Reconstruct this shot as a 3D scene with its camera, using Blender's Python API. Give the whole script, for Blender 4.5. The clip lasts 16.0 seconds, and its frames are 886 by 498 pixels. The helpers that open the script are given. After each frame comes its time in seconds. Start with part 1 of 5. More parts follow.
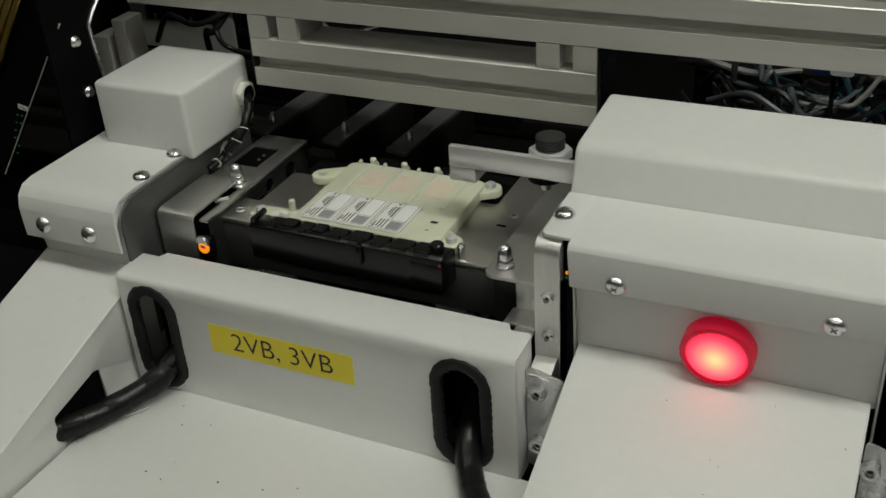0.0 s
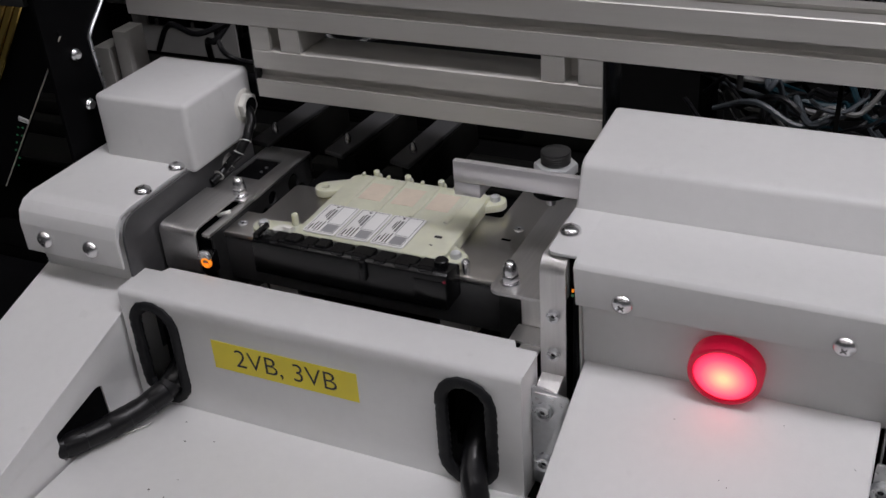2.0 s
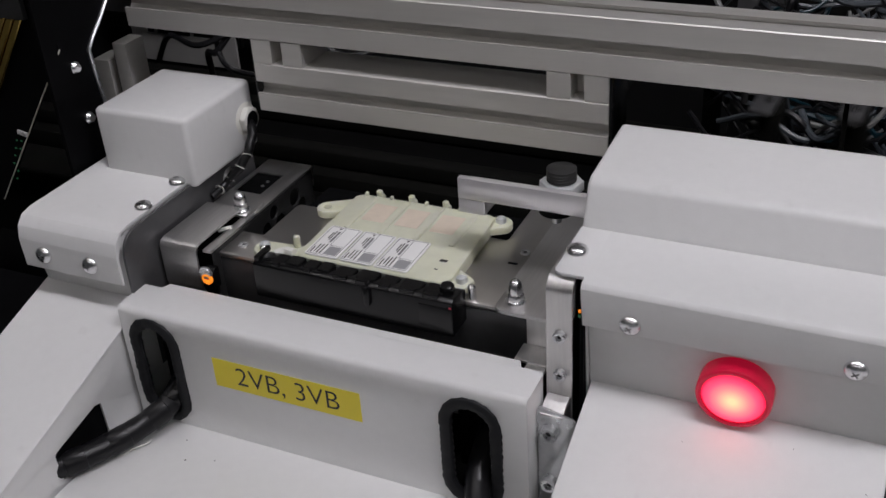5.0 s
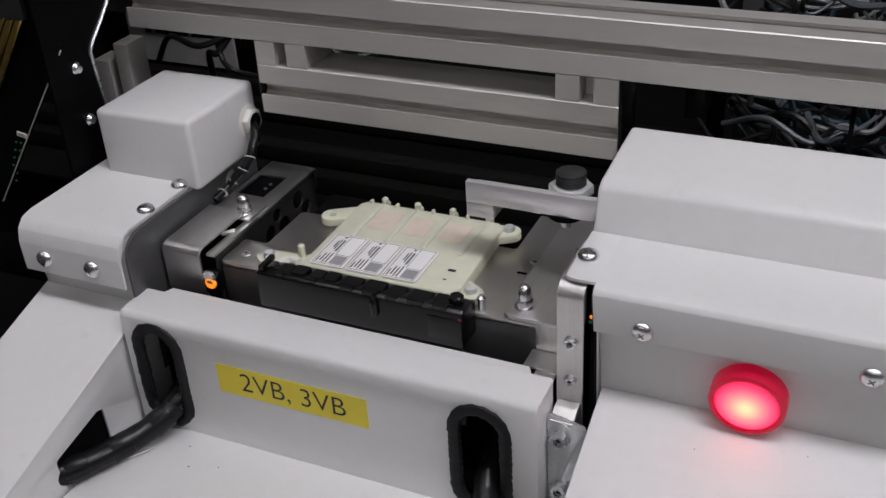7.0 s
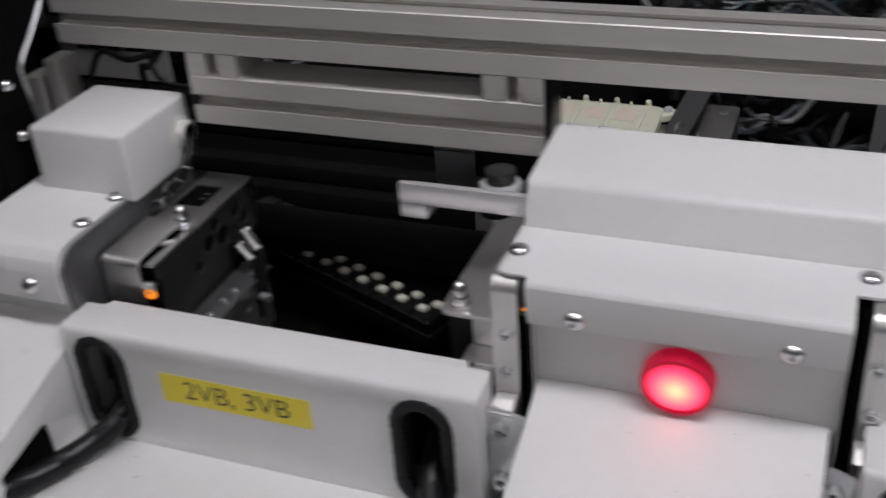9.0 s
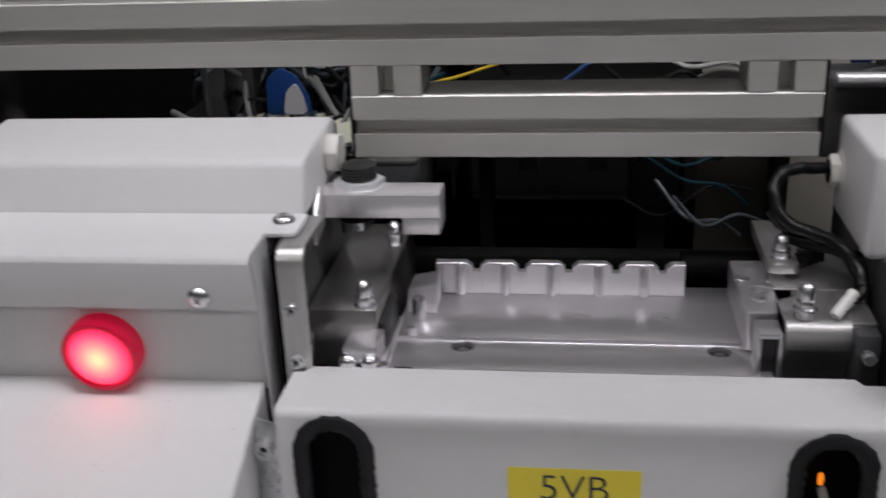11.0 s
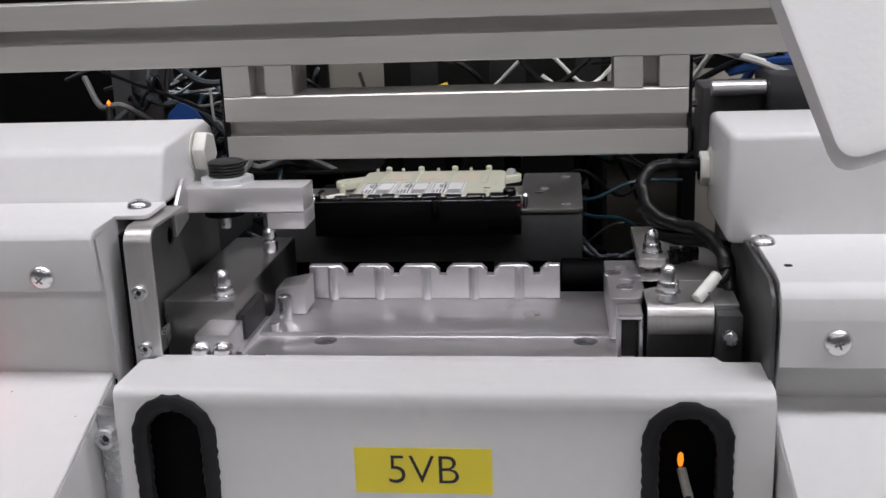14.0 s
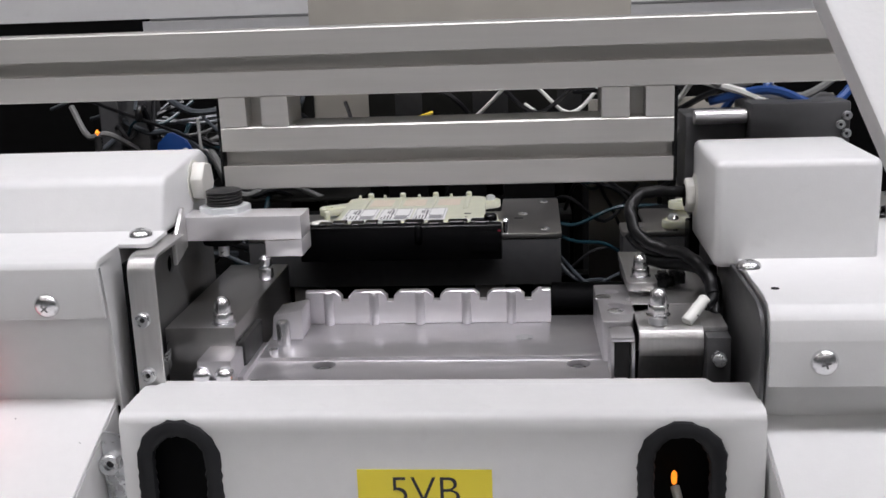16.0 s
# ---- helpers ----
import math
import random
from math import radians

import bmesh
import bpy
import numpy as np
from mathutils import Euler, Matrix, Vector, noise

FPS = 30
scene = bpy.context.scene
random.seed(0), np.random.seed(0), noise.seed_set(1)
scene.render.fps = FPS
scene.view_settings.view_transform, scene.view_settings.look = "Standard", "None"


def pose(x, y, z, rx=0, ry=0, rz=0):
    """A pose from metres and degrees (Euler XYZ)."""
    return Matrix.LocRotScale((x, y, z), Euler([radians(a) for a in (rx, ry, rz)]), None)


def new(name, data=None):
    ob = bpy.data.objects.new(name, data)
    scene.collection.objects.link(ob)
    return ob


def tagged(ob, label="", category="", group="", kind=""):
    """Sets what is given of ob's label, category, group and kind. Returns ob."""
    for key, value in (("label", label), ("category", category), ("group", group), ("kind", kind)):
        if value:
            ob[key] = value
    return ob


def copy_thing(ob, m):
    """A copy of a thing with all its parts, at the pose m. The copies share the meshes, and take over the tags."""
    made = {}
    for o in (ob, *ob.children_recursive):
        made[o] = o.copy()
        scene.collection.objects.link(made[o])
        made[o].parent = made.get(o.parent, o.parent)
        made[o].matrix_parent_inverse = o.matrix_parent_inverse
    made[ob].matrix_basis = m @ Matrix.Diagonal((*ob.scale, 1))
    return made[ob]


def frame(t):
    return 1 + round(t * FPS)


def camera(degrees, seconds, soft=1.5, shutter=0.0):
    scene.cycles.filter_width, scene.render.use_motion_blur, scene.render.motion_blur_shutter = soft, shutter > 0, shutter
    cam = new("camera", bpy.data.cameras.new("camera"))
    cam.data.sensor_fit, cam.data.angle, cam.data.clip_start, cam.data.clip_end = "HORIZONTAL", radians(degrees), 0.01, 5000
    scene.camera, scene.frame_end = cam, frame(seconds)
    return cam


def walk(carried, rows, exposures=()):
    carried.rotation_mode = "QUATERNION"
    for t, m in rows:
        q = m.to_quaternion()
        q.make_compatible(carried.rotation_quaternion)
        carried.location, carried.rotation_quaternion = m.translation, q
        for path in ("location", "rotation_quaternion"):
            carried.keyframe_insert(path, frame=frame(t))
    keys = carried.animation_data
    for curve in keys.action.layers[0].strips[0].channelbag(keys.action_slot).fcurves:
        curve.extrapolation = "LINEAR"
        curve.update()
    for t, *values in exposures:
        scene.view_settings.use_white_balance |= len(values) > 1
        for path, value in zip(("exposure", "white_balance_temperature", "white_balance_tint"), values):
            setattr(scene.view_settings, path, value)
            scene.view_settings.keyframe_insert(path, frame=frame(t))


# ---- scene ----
# ================= camera and its walk =================
cam = camera(45.0, 16.0, soft=1.5, shutter=0.9)
PATH = [  # seconds, x, y, z, yaw, pitch, roll
    (0, 0.0861, -0.5025, 1.4077, 24.46, -30.69, 3.33),
    (0.5, 0.0836, -0.4949, 1.4089, 24.57, -30.81, 3.62),
    (1, 0.0817, -0.4959, 1.4118, 24.44, -30.82, 3.52),
    (1.5, 0.0810, -0.4919, 1.4133, 24.52, -30.88, 3.57),
    (2, 0.0800, -0.4910, 1.4162, 24.49, -30.93, 3.55),
    (2.5, 0.0790, -0.4907, 1.4175, 24.47, -30.83, 3.42),
    (3, 0.0782, -0.4892, 1.4187, 24.48, -30.77, 3.39),
    (3.5, 0.0772, -0.4867, 1.4195, 24.51, -30.74, 3.43),
    (4, 0.0747, -0.4852, 1.4200, 24.47, -30.70, 3.37),
    (6.5, 0.0602, -0.4784, 1.4222, 24.13, -30.96, 3.23),
    (7, 0.0564, -0.4783, 1.4200, 24.01, -30.82, 3.07),
    (7.5, 0.0595, -0.4764, 1.4230, 24.07, -31.06, 3.25),
    (8, 0.0601, -0.4780, 1.4262, 23.80, -31.06, 3.21),
    (8.5, 0.0631, -0.4840, 1.4220, 23.46, -30.48, 3.68),
    (9, 0.0710, -0.4890, 1.4239, 20.43, -30.73, 3.72),
    (9.2, 0.0790, -0.4900, 1.4230, 18.10, -30.75, 3.26),
    (9.5, 0.1139, -0.4810, 1.4170, 15.17, -30.90, 3.01),
    (9.7, 0.1504, -0.4764, 1.4030, 13.98, -29.85, 2.95),
    (9.9, 0.1837, -0.4697, 1.3908, 12.68, -29.44, 3.08),
    (10, 0.1988, -0.4678, 1.3845, 11.90, -29.26, 3.15),
    (10.2, 0.2164, -0.4712, 1.3607, 10.08, -27.38, 2.74),
    (11.2, 0.2810, -0.4740, 1.2740, 7.00, -21.20, 2.30),
    (12.3, 0.3283, -0.4750, 1.2147, 5.92, -16.71, 2.00),
    (12.5, 0.3316, -0.4740, 1.2138, 6.18, -16.50, 2.08),
    (13, 0.3346, -0.4754, 1.2076, 6.38, -15.66, 2.08),
    (13.5, 0.3377, -0.4756, 1.2054, 6.61, -15.39, 2.21),
    (14, 0.3361, -0.4811, 1.2066, 6.23, -15.27, 2.10),
    (14.5, 0.3353, -0.4854, 1.2063, 5.96, -14.83, 2.10),
    (15, 0.3331, -0.4893, 1.2096, 5.61, -14.70, 2.17),
    (15.5, 0.3282, -0.4929, 1.2119, 5.08, -14.49, 2.18),
    (16, 0.3227, -0.4975, 1.2119, 4.55, -14.00, 2.08),
]
walk(cam, [(t, pose(x, y, z, 90 + p, r, w)) for t, x, y, z, w, p, r in PATH],
     exposures=[(0, -0.30, 7250, -1), (0.5, -0.26, 6850, 12), (1.0, -0.24, 6600, 16), (4, -0.20, 6500, 16), (6.3, -0.08, 6500, 16), (8.6, 0.0, 6500, 16), (10, -0.14, 6500, 16), (12.3, 0.32, 6500, 15), (13.5, 0.40, 6500, 15), (14.5, 0.46, 6500, 15), (16, 0.62, 6500, 15)])

# ================= world and lights =================
world = bpy.data.worlds.new("hall")
scene.world = world
world.use_nodes = True
world.node_tree.nodes["Background"].inputs[0].default_value = (0.9, 0.95, 1.0, 1)
world.node_tree.nodes["Background"].inputs[1].default_value = 0.003

LAMPS = [(-1.2, -0.30, 0.4), (0.40, -0.30, 17.5), (1.75, -0.30, 13.5), (-1.2, -2.3, 0.4), (0.2, -2.3, 0.7), (1.6, -2.3, 0.9)]
for i, (lx, ly, power) in enumerate(LAMPS):
    data = bpy.data.lights.new("hall_tube_light", "AREA")
    data.shape, data.size, data.size_y = "RECTANGLE", 1.25, 0.3
    data.energy, data.color = power, (0.935, 0.950, 1.0)
    new("hall_tube_light", data).matrix_world = pose(lx, ly, 2.90)


# ================= materials =================
def mat(name, color, rough=0.5, metal=0.0, var=0.06, grain=140.0, bump=0.0, bump_scale=900.0,
        stretch=(1, 1, 1), emit=None, power=0.0, sss=0.0, trans=0.0, coat=0.0, dirt=0.0, rvar=0.0, spec=0.5):
    m = bpy.data.materials.new(name)
    m.use_nodes = True
    nt = m.node_tree
    b = nt.nodes["Principled BSDF"]
    b.inputs["Roughness"].default_value = rough
    b.inputs["Metallic"].default_value = metal
    b.inputs["Specular IOR Level"].default_value = spec
    b.inputs["Base Color"].default_value = (*color, 1)
    if sss:
        b.inputs["Subsurface Weight"].default_value = sss
        b.inputs["Subsurface Radius"].default_value = (0.006, 0.006, 0.004)
        b.inputs["Subsurface Scale"].default_value = 1.0
    b.inputs["Transmission Weight"].default_value = trans
    b.inputs["Coat Weight"].default_value = coat
    if emit:
        b.inputs["Emission Color"].default_value = (*emit, 1)
        b.inputs["Emission Strength"].default_value = power
    tc = nt.nodes.new("ShaderNodeTexCoord")
    mp = nt.nodes.new("ShaderNodeMapping")
    mp.inputs["Scale"].default_value = stretch
    nt.links.new(tc.outputs["Object"], mp.inputs["Vector"])
    if var:
        n1 = nt.nodes.new("ShaderNodeTexNoise")
        n1.inputs["Scale"].default_value, n1.inputs["Detail"].default_value = grain, 4
        n2 = nt.nodes.new("ShaderNodeTexNoise")
        n2.inputs["Scale"].default_value, n2.inputs["Detail"].default_value = grain / 14, 3
        nt.links.new(mp.outputs[0], n1.inputs["Vector"])
        nt.links.new(mp.outputs[0], n2.inputs["Vector"])
        mix = nt.nodes.new("ShaderNodeMath")
        mix.operation = "ADD"
        nt.links.new(n1.outputs[0], mix.inputs[0])
        nt.links.new(n2.outputs[0], mix.inputs[1])
        ramp = nt.nodes.new("ShaderNodeMapRange")
        ramp.inputs["From Min"].default_value, ramp.inputs["From Max"].default_value = 0.6, 1.4
        ramp.inputs["To Min"].default_value, ramp.inputs["To Max"].default_value = 1 - var, 1 + var
        nt.links.new(mix.outputs[0], ramp.inputs["Value"])
        tint = nt.nodes.new("ShaderNodeMix")
        tint.data_type, tint.blend_type = "RGBA", "MULTIPLY"
        tint.inputs["Factor"].default_value = 1
        tint.inputs[6].default_value = (*color, 1)
        nt.links.new(ramp.outputs[0], tint.inputs[7])
        last = tint.outputs[2]
        if dirt:
            n3 = nt.nodes.new("ShaderNodeTexNoise")
            n3.inputs["Scale"].default_value, n3.inputs["Detail"].default_value = 55, 6
            nt.links.new(tc.outputs["Object"], n3.inputs["Vector"])
            r3 = nt.nodes.new("ShaderNodeMapRange")
            r3.inputs["From Min"].default_value, r3.inputs["From Max"].default_value = 0.66, 0.74
            r3.inputs["To Min"].default_value, r3.inputs["To Max"].default_value = 0, dirt
            nt.links.new(n3.outputs[0], r3.inputs["Value"])
            d = nt.nodes.new("ShaderNodeMix")
            d.data_type = "RGBA"
            nt.links.new(r3.outputs[0], d.inputs["Factor"])
            nt.links.new(last, d.inputs[6])
            d.inputs[7].default_value = (color[0] * 0.55, color[1] * 0.53, color[2] * 0.5, 1)
            last = d.outputs[2]
        nt.links.new(last, b.inputs["Base Color"])
        if rvar:
            rr = nt.nodes.new("ShaderNodeMapRange")
            rr.inputs["From Min"].default_value, rr.inputs["From Max"].default_value = 0.6, 1.4
            rr.inputs["To Min"].default_value, rr.inputs["To Max"].default_value = max(0.03, rough - rvar), rough + rvar
            nt.links.new(mix.outputs[0], rr.inputs["Value"])
            nt.links.new(rr.outputs[0], b.inputs["Roughness"])
    if bump:
        nb = nt.nodes.new("ShaderNodeTexNoise")
        nb.inputs["Scale"].default_value, nb.inputs["Detail"].default_value = bump_scale, 2
        nt.links.new(mp.outputs[0], nb.inputs["Vector"])
        bp = nt.nodes.new("ShaderNodeBump")
        bp.inputs["Strength"].default_value, bp.inputs["Distance"].default_value = bump, 0.0004
        nt.links.new(nb.outputs[0], bp.inputs["Height"])
        nt.links.new(bp.outputs[0], b.inputs["Normal"])
    return m


WHITE = mat("powder_coat_light_grey", (0.70, 0.70, 0.695), 0.42, var=0.025, bump=0.12, bump_scale=700, dirt=0.10)
GREYP = mat("powder_coat_grey", (0.46, 0.46, 0.46), 0.5, var=0.05, bump=0.1, bump_scale=700)
ALU = mat("anodised_profile", (0.62, 0.605, 0.575), 0.47, metal=0.62, var=0.05, grain=220, stretch=(0.05, 1, 1), bump=0.05)
ALU_SHADE = mat("anodised_slot_shade", (0.30, 0.29, 0.27), 0.5, metal=0.5, var=0.05, grain=220, stretch=(0.05, 1, 1))
MILLED = mat("milled_aluminium", (0.77, 0.755, 0.775), 0.34, metal=0.94, var=0.05, grain=160, stretch=(0.4, 1, 1), bump=0.02, bump_scale=1400, rvar=0.035)
MILLED2 = mat("bright_milled_bar", (0.88, 0.86, 0.87), 0.30, metal=0.65, var=0.03, grain=60, stretch=(0.3, 1, 1), rvar=0.04)
STEEL = mat("brushed_stainless", (0.72, 0.71, 0.70), 0.42, metal=1.0, var=0.10, grain=500, stretch=(1, 0.06, 1), bump=0.08, rvar=0.10)
PLATE = mat("ground_carriage_plate", (0.66, 0.64, 0.615), 0.32, metal=0.95, var=0.05, grain=90, stretch=(1, 0.4, 1), bump=0.02, rvar=0.04)
BOXST = mat("satin_steel_block", (0.56, 0.55, 0.54), 0.30, metal=1.0, var=0.06, grain=160, stretch=(1, 0.15, 1), bump=0.02, rvar=0.05)
PAINTG = mat("grey_painted_plate", (0.30, 0.295, 0.285), 0.55, var=0.08, grain=60)
CLEAR = mat("clear_tubing", (0.07, 0.08, 0.09), 0.30, var=0.2, grain=120, spec=0.4)
BEIGE = mat("beige_inner_panel", (0.34, 0.32, 0.28), 0.6, var=0.08, grain=30)
STEELV = mat("brushed_stainless_upright", (0.72, 0.71, 0.70), 0.42, metal=1.0, var=0.10, grain=500, stretch=(1, 1, 0.06), bump=0.08, rvar=0.10)
ZINC = mat("zinc_plated_steel", (0.66, 0.67, 0.68), 0.30, metal=0.9, var=0.1, grain=300, rvar=0.08)
CHROME = mat("bright_plated", (0.78, 0.78, 0.79), 0.27, metal=1.0, var=0.05, grain=500)
DARKST = mat("dark_steel", (0.060, 0.060, 0.060), 0.42, metal=0.6, var=0.15, grain=160, rvar=0.1, spec=0.2)
# near-black copy of DARKST, the inside's deep shade put into its colour
INNER = mat("inner_steel_in_shade", (0.009, 0.009, 0.008), 0.5, metal=0.1, var=0.2, grain=160, spec=0.10)
WEB = mat("grey_web_steel", (0.20, 0.20, 0.20), 0.42, metal=0.8, var=0.1, grain=300, stretch=(1, 1, 0.1), rvar=0.08)
SIDE = mat("grey_side_steel", (0.125, 0.125, 0.128), 0.45, metal=0.6, var=0.12, grain=160, rvar=0.08)
BLACKP = mat("black_plastic", (0.004, 0.004, 0.0045), 0.26, var=0.2, grain=160, bump=0.04, spec=0.38)
POLISH = mat("polished_black_rod", (0.035, 0.035, 0.036), 0.25, metal=0.6, var=0.1, grain=160, spec=0.6)
WRAP = mat("black_spiral_wrap", (0.005, 0.005, 0.0055), 0.35, var=0.3, grain=120, bump=0.2, bump_scale=260, spec=0.25)
PALEZ = mat("pale_zinc_nut", (0.78, 0.80, 0.81), 0.42, metal=0.6, var=0.06, grain=300)
# black paint, also the filler for openings and gaps that lie in shade
BLACKM = mat("black_paint_and_shade", (0.004, 0.004, 0.0045), 0.55, var=0.2, grain=60, spec=0.05)
RUBBER = mat("black_rubber", (0.014, 0.0145, 0.016), 0.55, var=0.25, grain=90, bump=0.25, bump_scale=350, spec=0.2)
SLEEVE = mat("black_hose", (0.010, 0.010, 0.011), 0.30, var=0.3, grain=120, bump=0.2, bump_scale=260, spec=0.25)
# bed and enclosure colour set near-black to stand for the unlit inside
DECK = mat("deck_in_shade", (0.005, 0.005, 0.005), 0.6, metal=0.0, var=0.2, grain=60, spec=0.05)
MODULE = mat("milky_green_plastic", (0.66, 0.67, 0.53), 0.38, var=0.07, grain=120, sss=0.35, bump=0.05, coat=0.15)
COPPER = mat("copper_under_plastic", (0.69, 0.60, 0.49), 0.42, var=0.08, grain=160)
PAPER = mat("white_label", (0.82, 0.82, 0.81), 0.5, var=0.02)
INK = mat("black_ink", (0.02, 0.02, 0.022), 0.6, var=0.0)
INKGREY = mat("grey_ink", (0.16, 0.16, 0.17), 0.6, var=0.0)
INKPALE = mat("pale_grey_ink", (0.30, 0.30, 0.31), 0.6, var=0.0)
YELLOW = mat("yellow_tape", (0.80, 0.66, 0.03), 0.36, var=0.03, grain=60, coat=0.1)
GLANDW = mat("white_nylon", (0.74, 0.73, 0.68), 0.45, var=0.04)
WIREW = mat("white_wire", (0.72, 0.72, 0.68), 0.45, var=0.08)
WIREG = mat("grey_wire", (0.17, 0.17, 0.165), 0.45, var=0.1)
WIREB = mat("blue_wire", (0.015, 0.06, 0.22), 0.4, var=0.1)
WIREY = mat("yellow_wire", (0.75, 0.55, 0.04), 0.4, var=0.1)
BLUES = mat("dark_blue_sheet", (0.008, 0.040, 0.16), 0.3, var=0.2, grain=40)
TUBEB = mat("teal_air_tube", (0.006, 0.03, 0.042), 0.3, var=0.1)
GOLD = mat("brass_bars", (0.85, 0.58, 0.16), 0.25, metal=1.0, var=0.1, grain=200)
CHAINW = mat("chain_pad", (0.58, 0.56, 0.48), 0.6, var=0.1)
HALLW = mat("hall_wall", (0.36, 0.37, 0.37), 0.7, var=0.05, grain=8)
HALLC = mat("hall_ceiling", (0.62, 0.62, 0.61), 0.8, var=0.04, grain=6)
FLOORM = mat("grey_floor_coating", (0.17, 0.18, 0.19), 0.35, var=0.08, grain=20)
AMBER = mat("amber_led", (0.9, 0.35, 0.03), 0.4, var=0, emit=(1.0, 0.25, 0.015), power=0.9)
GREENLED = mat("green_led", (0.02, 0.16, 0.07), 0.4, var=0, emit=(0.2, 0.9, 0.35), power=0.02)
REDDOT = mat("red_plastic", (0.45, 0.02, 0.05), 0.35, var=0.05)
TUBE_ON = mat("tube_diffuser", (0.9, 0.9, 0.88), 0.5, var=0, emit=(1.0, 0.98, 0.95), power=4)
REDRING = mat("red_lens_wall", (0.40, 0.006, 0.03), 0.18, var=0.03, emit=(1.0, 0.004, 0.06), power=0.22)


def lens_material():
    m = bpy.data.materials.new("red_lens_lit")
    m.use_nodes = True
    nt = m.node_tree
    b = nt.nodes["Principled BSDF"]
    b.inputs["Base Color"].default_value = (0.35, 0.012, 0.02, 1)
    b.inputs["Roughness"].default_value = 0.25
    tc = nt.nodes.new("ShaderNodeTexCoord")
    mp = nt.nodes.new("ShaderNodeMapping")
    mp.inputs["Scale"].default_value = (1, 0, 1)
    ln = nt.nodes.new("ShaderNodeVectorMath")
    ln.operation = "LENGTH"
    nt.links.new(tc.outputs["Object"], mp.inputs["Vector"])
    nt.links.new(mp.outputs[0], ln.inputs[0])
    rg = nt.nodes.new("ShaderNodeMapRange")
    rg.inputs["From Min"].default_value, rg.inputs["From Max"].default_value = 0.002, 0.0192
    nt.links.new(ln.outputs["Value"], rg.inputs["Value"])
    cr = nt.nodes.new("ShaderNodeValToRGB")
    cr.color_ramp.elements[0].color = (1.0, 0.28, 0.15, 1)
    cr.color_ramp.elements[1].color = (0.45, 0.003, 0.030, 1)
    e = cr.color_ramp.elements.new(0.42)
    e.color = (1.0, 0.11, 0.105, 1)
    e = cr.color_ramp.elements.new(0.72)
    e.color = (1.0, 0.035, 0.075, 1)
    nt.links.new(rg.outputs[0], cr.inputs[0])
    nt.links.new(cr.outputs[0], b.inputs["Emission Color"])
    b.inputs["Emission Strength"].default_value = 3.2
    return m


LENS = lens_material()


# ================= mesh helpers =================
def finish(name, bm, material, smooth=0.6):
    me = bpy.data.meshes.new(name)
    bmesh.ops.recalc_face_normals(bm, faces=bm.faces)
    for f in bm.faces:
        f.smooth = True
    for e in bm.edges:
        if len(e.link_faces) == 2 and e.calc_face_angle(0) > smooth:
            e.smooth = False
    bm.to_mesh(me)
    bm.free()
    me.materials.append(material)
    return me


def part(name, bm, material, parent=None, label="", at=None):
    ob = new(name, finish(name, bm, material))
    if parent:
        ob.parent = parent
    if at is not None:
        ob.matrix_basis = at
    if label:
        ob["label"] = label
    return ob


def thing(name, label, category, group="", kind="", at=None):
    ob = new(name)
    ob.empty_display_size = 0.02
    if at is not None:
        ob.matrix_basis = at
    return tagged(ob, label, category, group, kind)


def box(x0, x1, y0, y1, z0, z1, bev=0.0, seg=2, bm=None, edges=None):
    fresh = bmesh.new()
    m = Matrix.Translation(((x0 + x1) / 2, (y0 + y1) / 2, (z0 + z1) / 2)) @ Matrix.Diagonal((abs(x1 - x0), abs(y1 - y0), abs(z1 - z0), 1))
    bmesh.ops.create_cube(fresh, size=1, matrix=m)
    if bev:
        bmesh.ops.bevel(fresh, geom=[e for e in fresh.edges if edges is None or edges(e)], offset=bev, segments=seg, profile=0.5, affect="EDGES")
    return merge(bm, fresh)


def merge(bm, fresh, m=None):
    if m is not None:
        fresh.transform(m)
    if bm is None:
        return fresh
    me = bpy.data.meshes.new("tmp")
    fresh.to_mesh(me)
    fresh.free()
    bm.from_mesh(me)
    bpy.data.meshes.remove(me)
    return bm


def prism(profile, a0, a1, axis="x", bev=0.0, seg=2, bm=None):
    """A polygon (in yz, xz or xy) pushed along an axis."""
    fresh = bmesh.new()
    put = {"x": lambda a, u, v: (a, u, v), "y": lambda a, u, v: (u, a, v), "z": lambda a, u, v: (u, v, a)}[axis]
    lo = [fresh.verts.new(put(a0, u, v)) for u, v in profile]
    hi = [fresh.verts.new(put(a1, u, v)) for u, v in profile]
    fresh.faces.new(lo)
    fresh.faces.new(hi)
    n = len(profile)
    for i in range(n):
        fresh.faces.new((lo[i], lo[(i + 1) % n], hi[(i + 1) % n], hi[i]))
    bmesh.ops.recalc_face_normals(fresh, faces=fresh.faces)
    if bev:
        bmesh.ops.bevel(fresh, geom=fresh.edges[:], offset=bev, segments=seg, profile=0.5, affect="EDGES")
    return merge(bm, fresh)


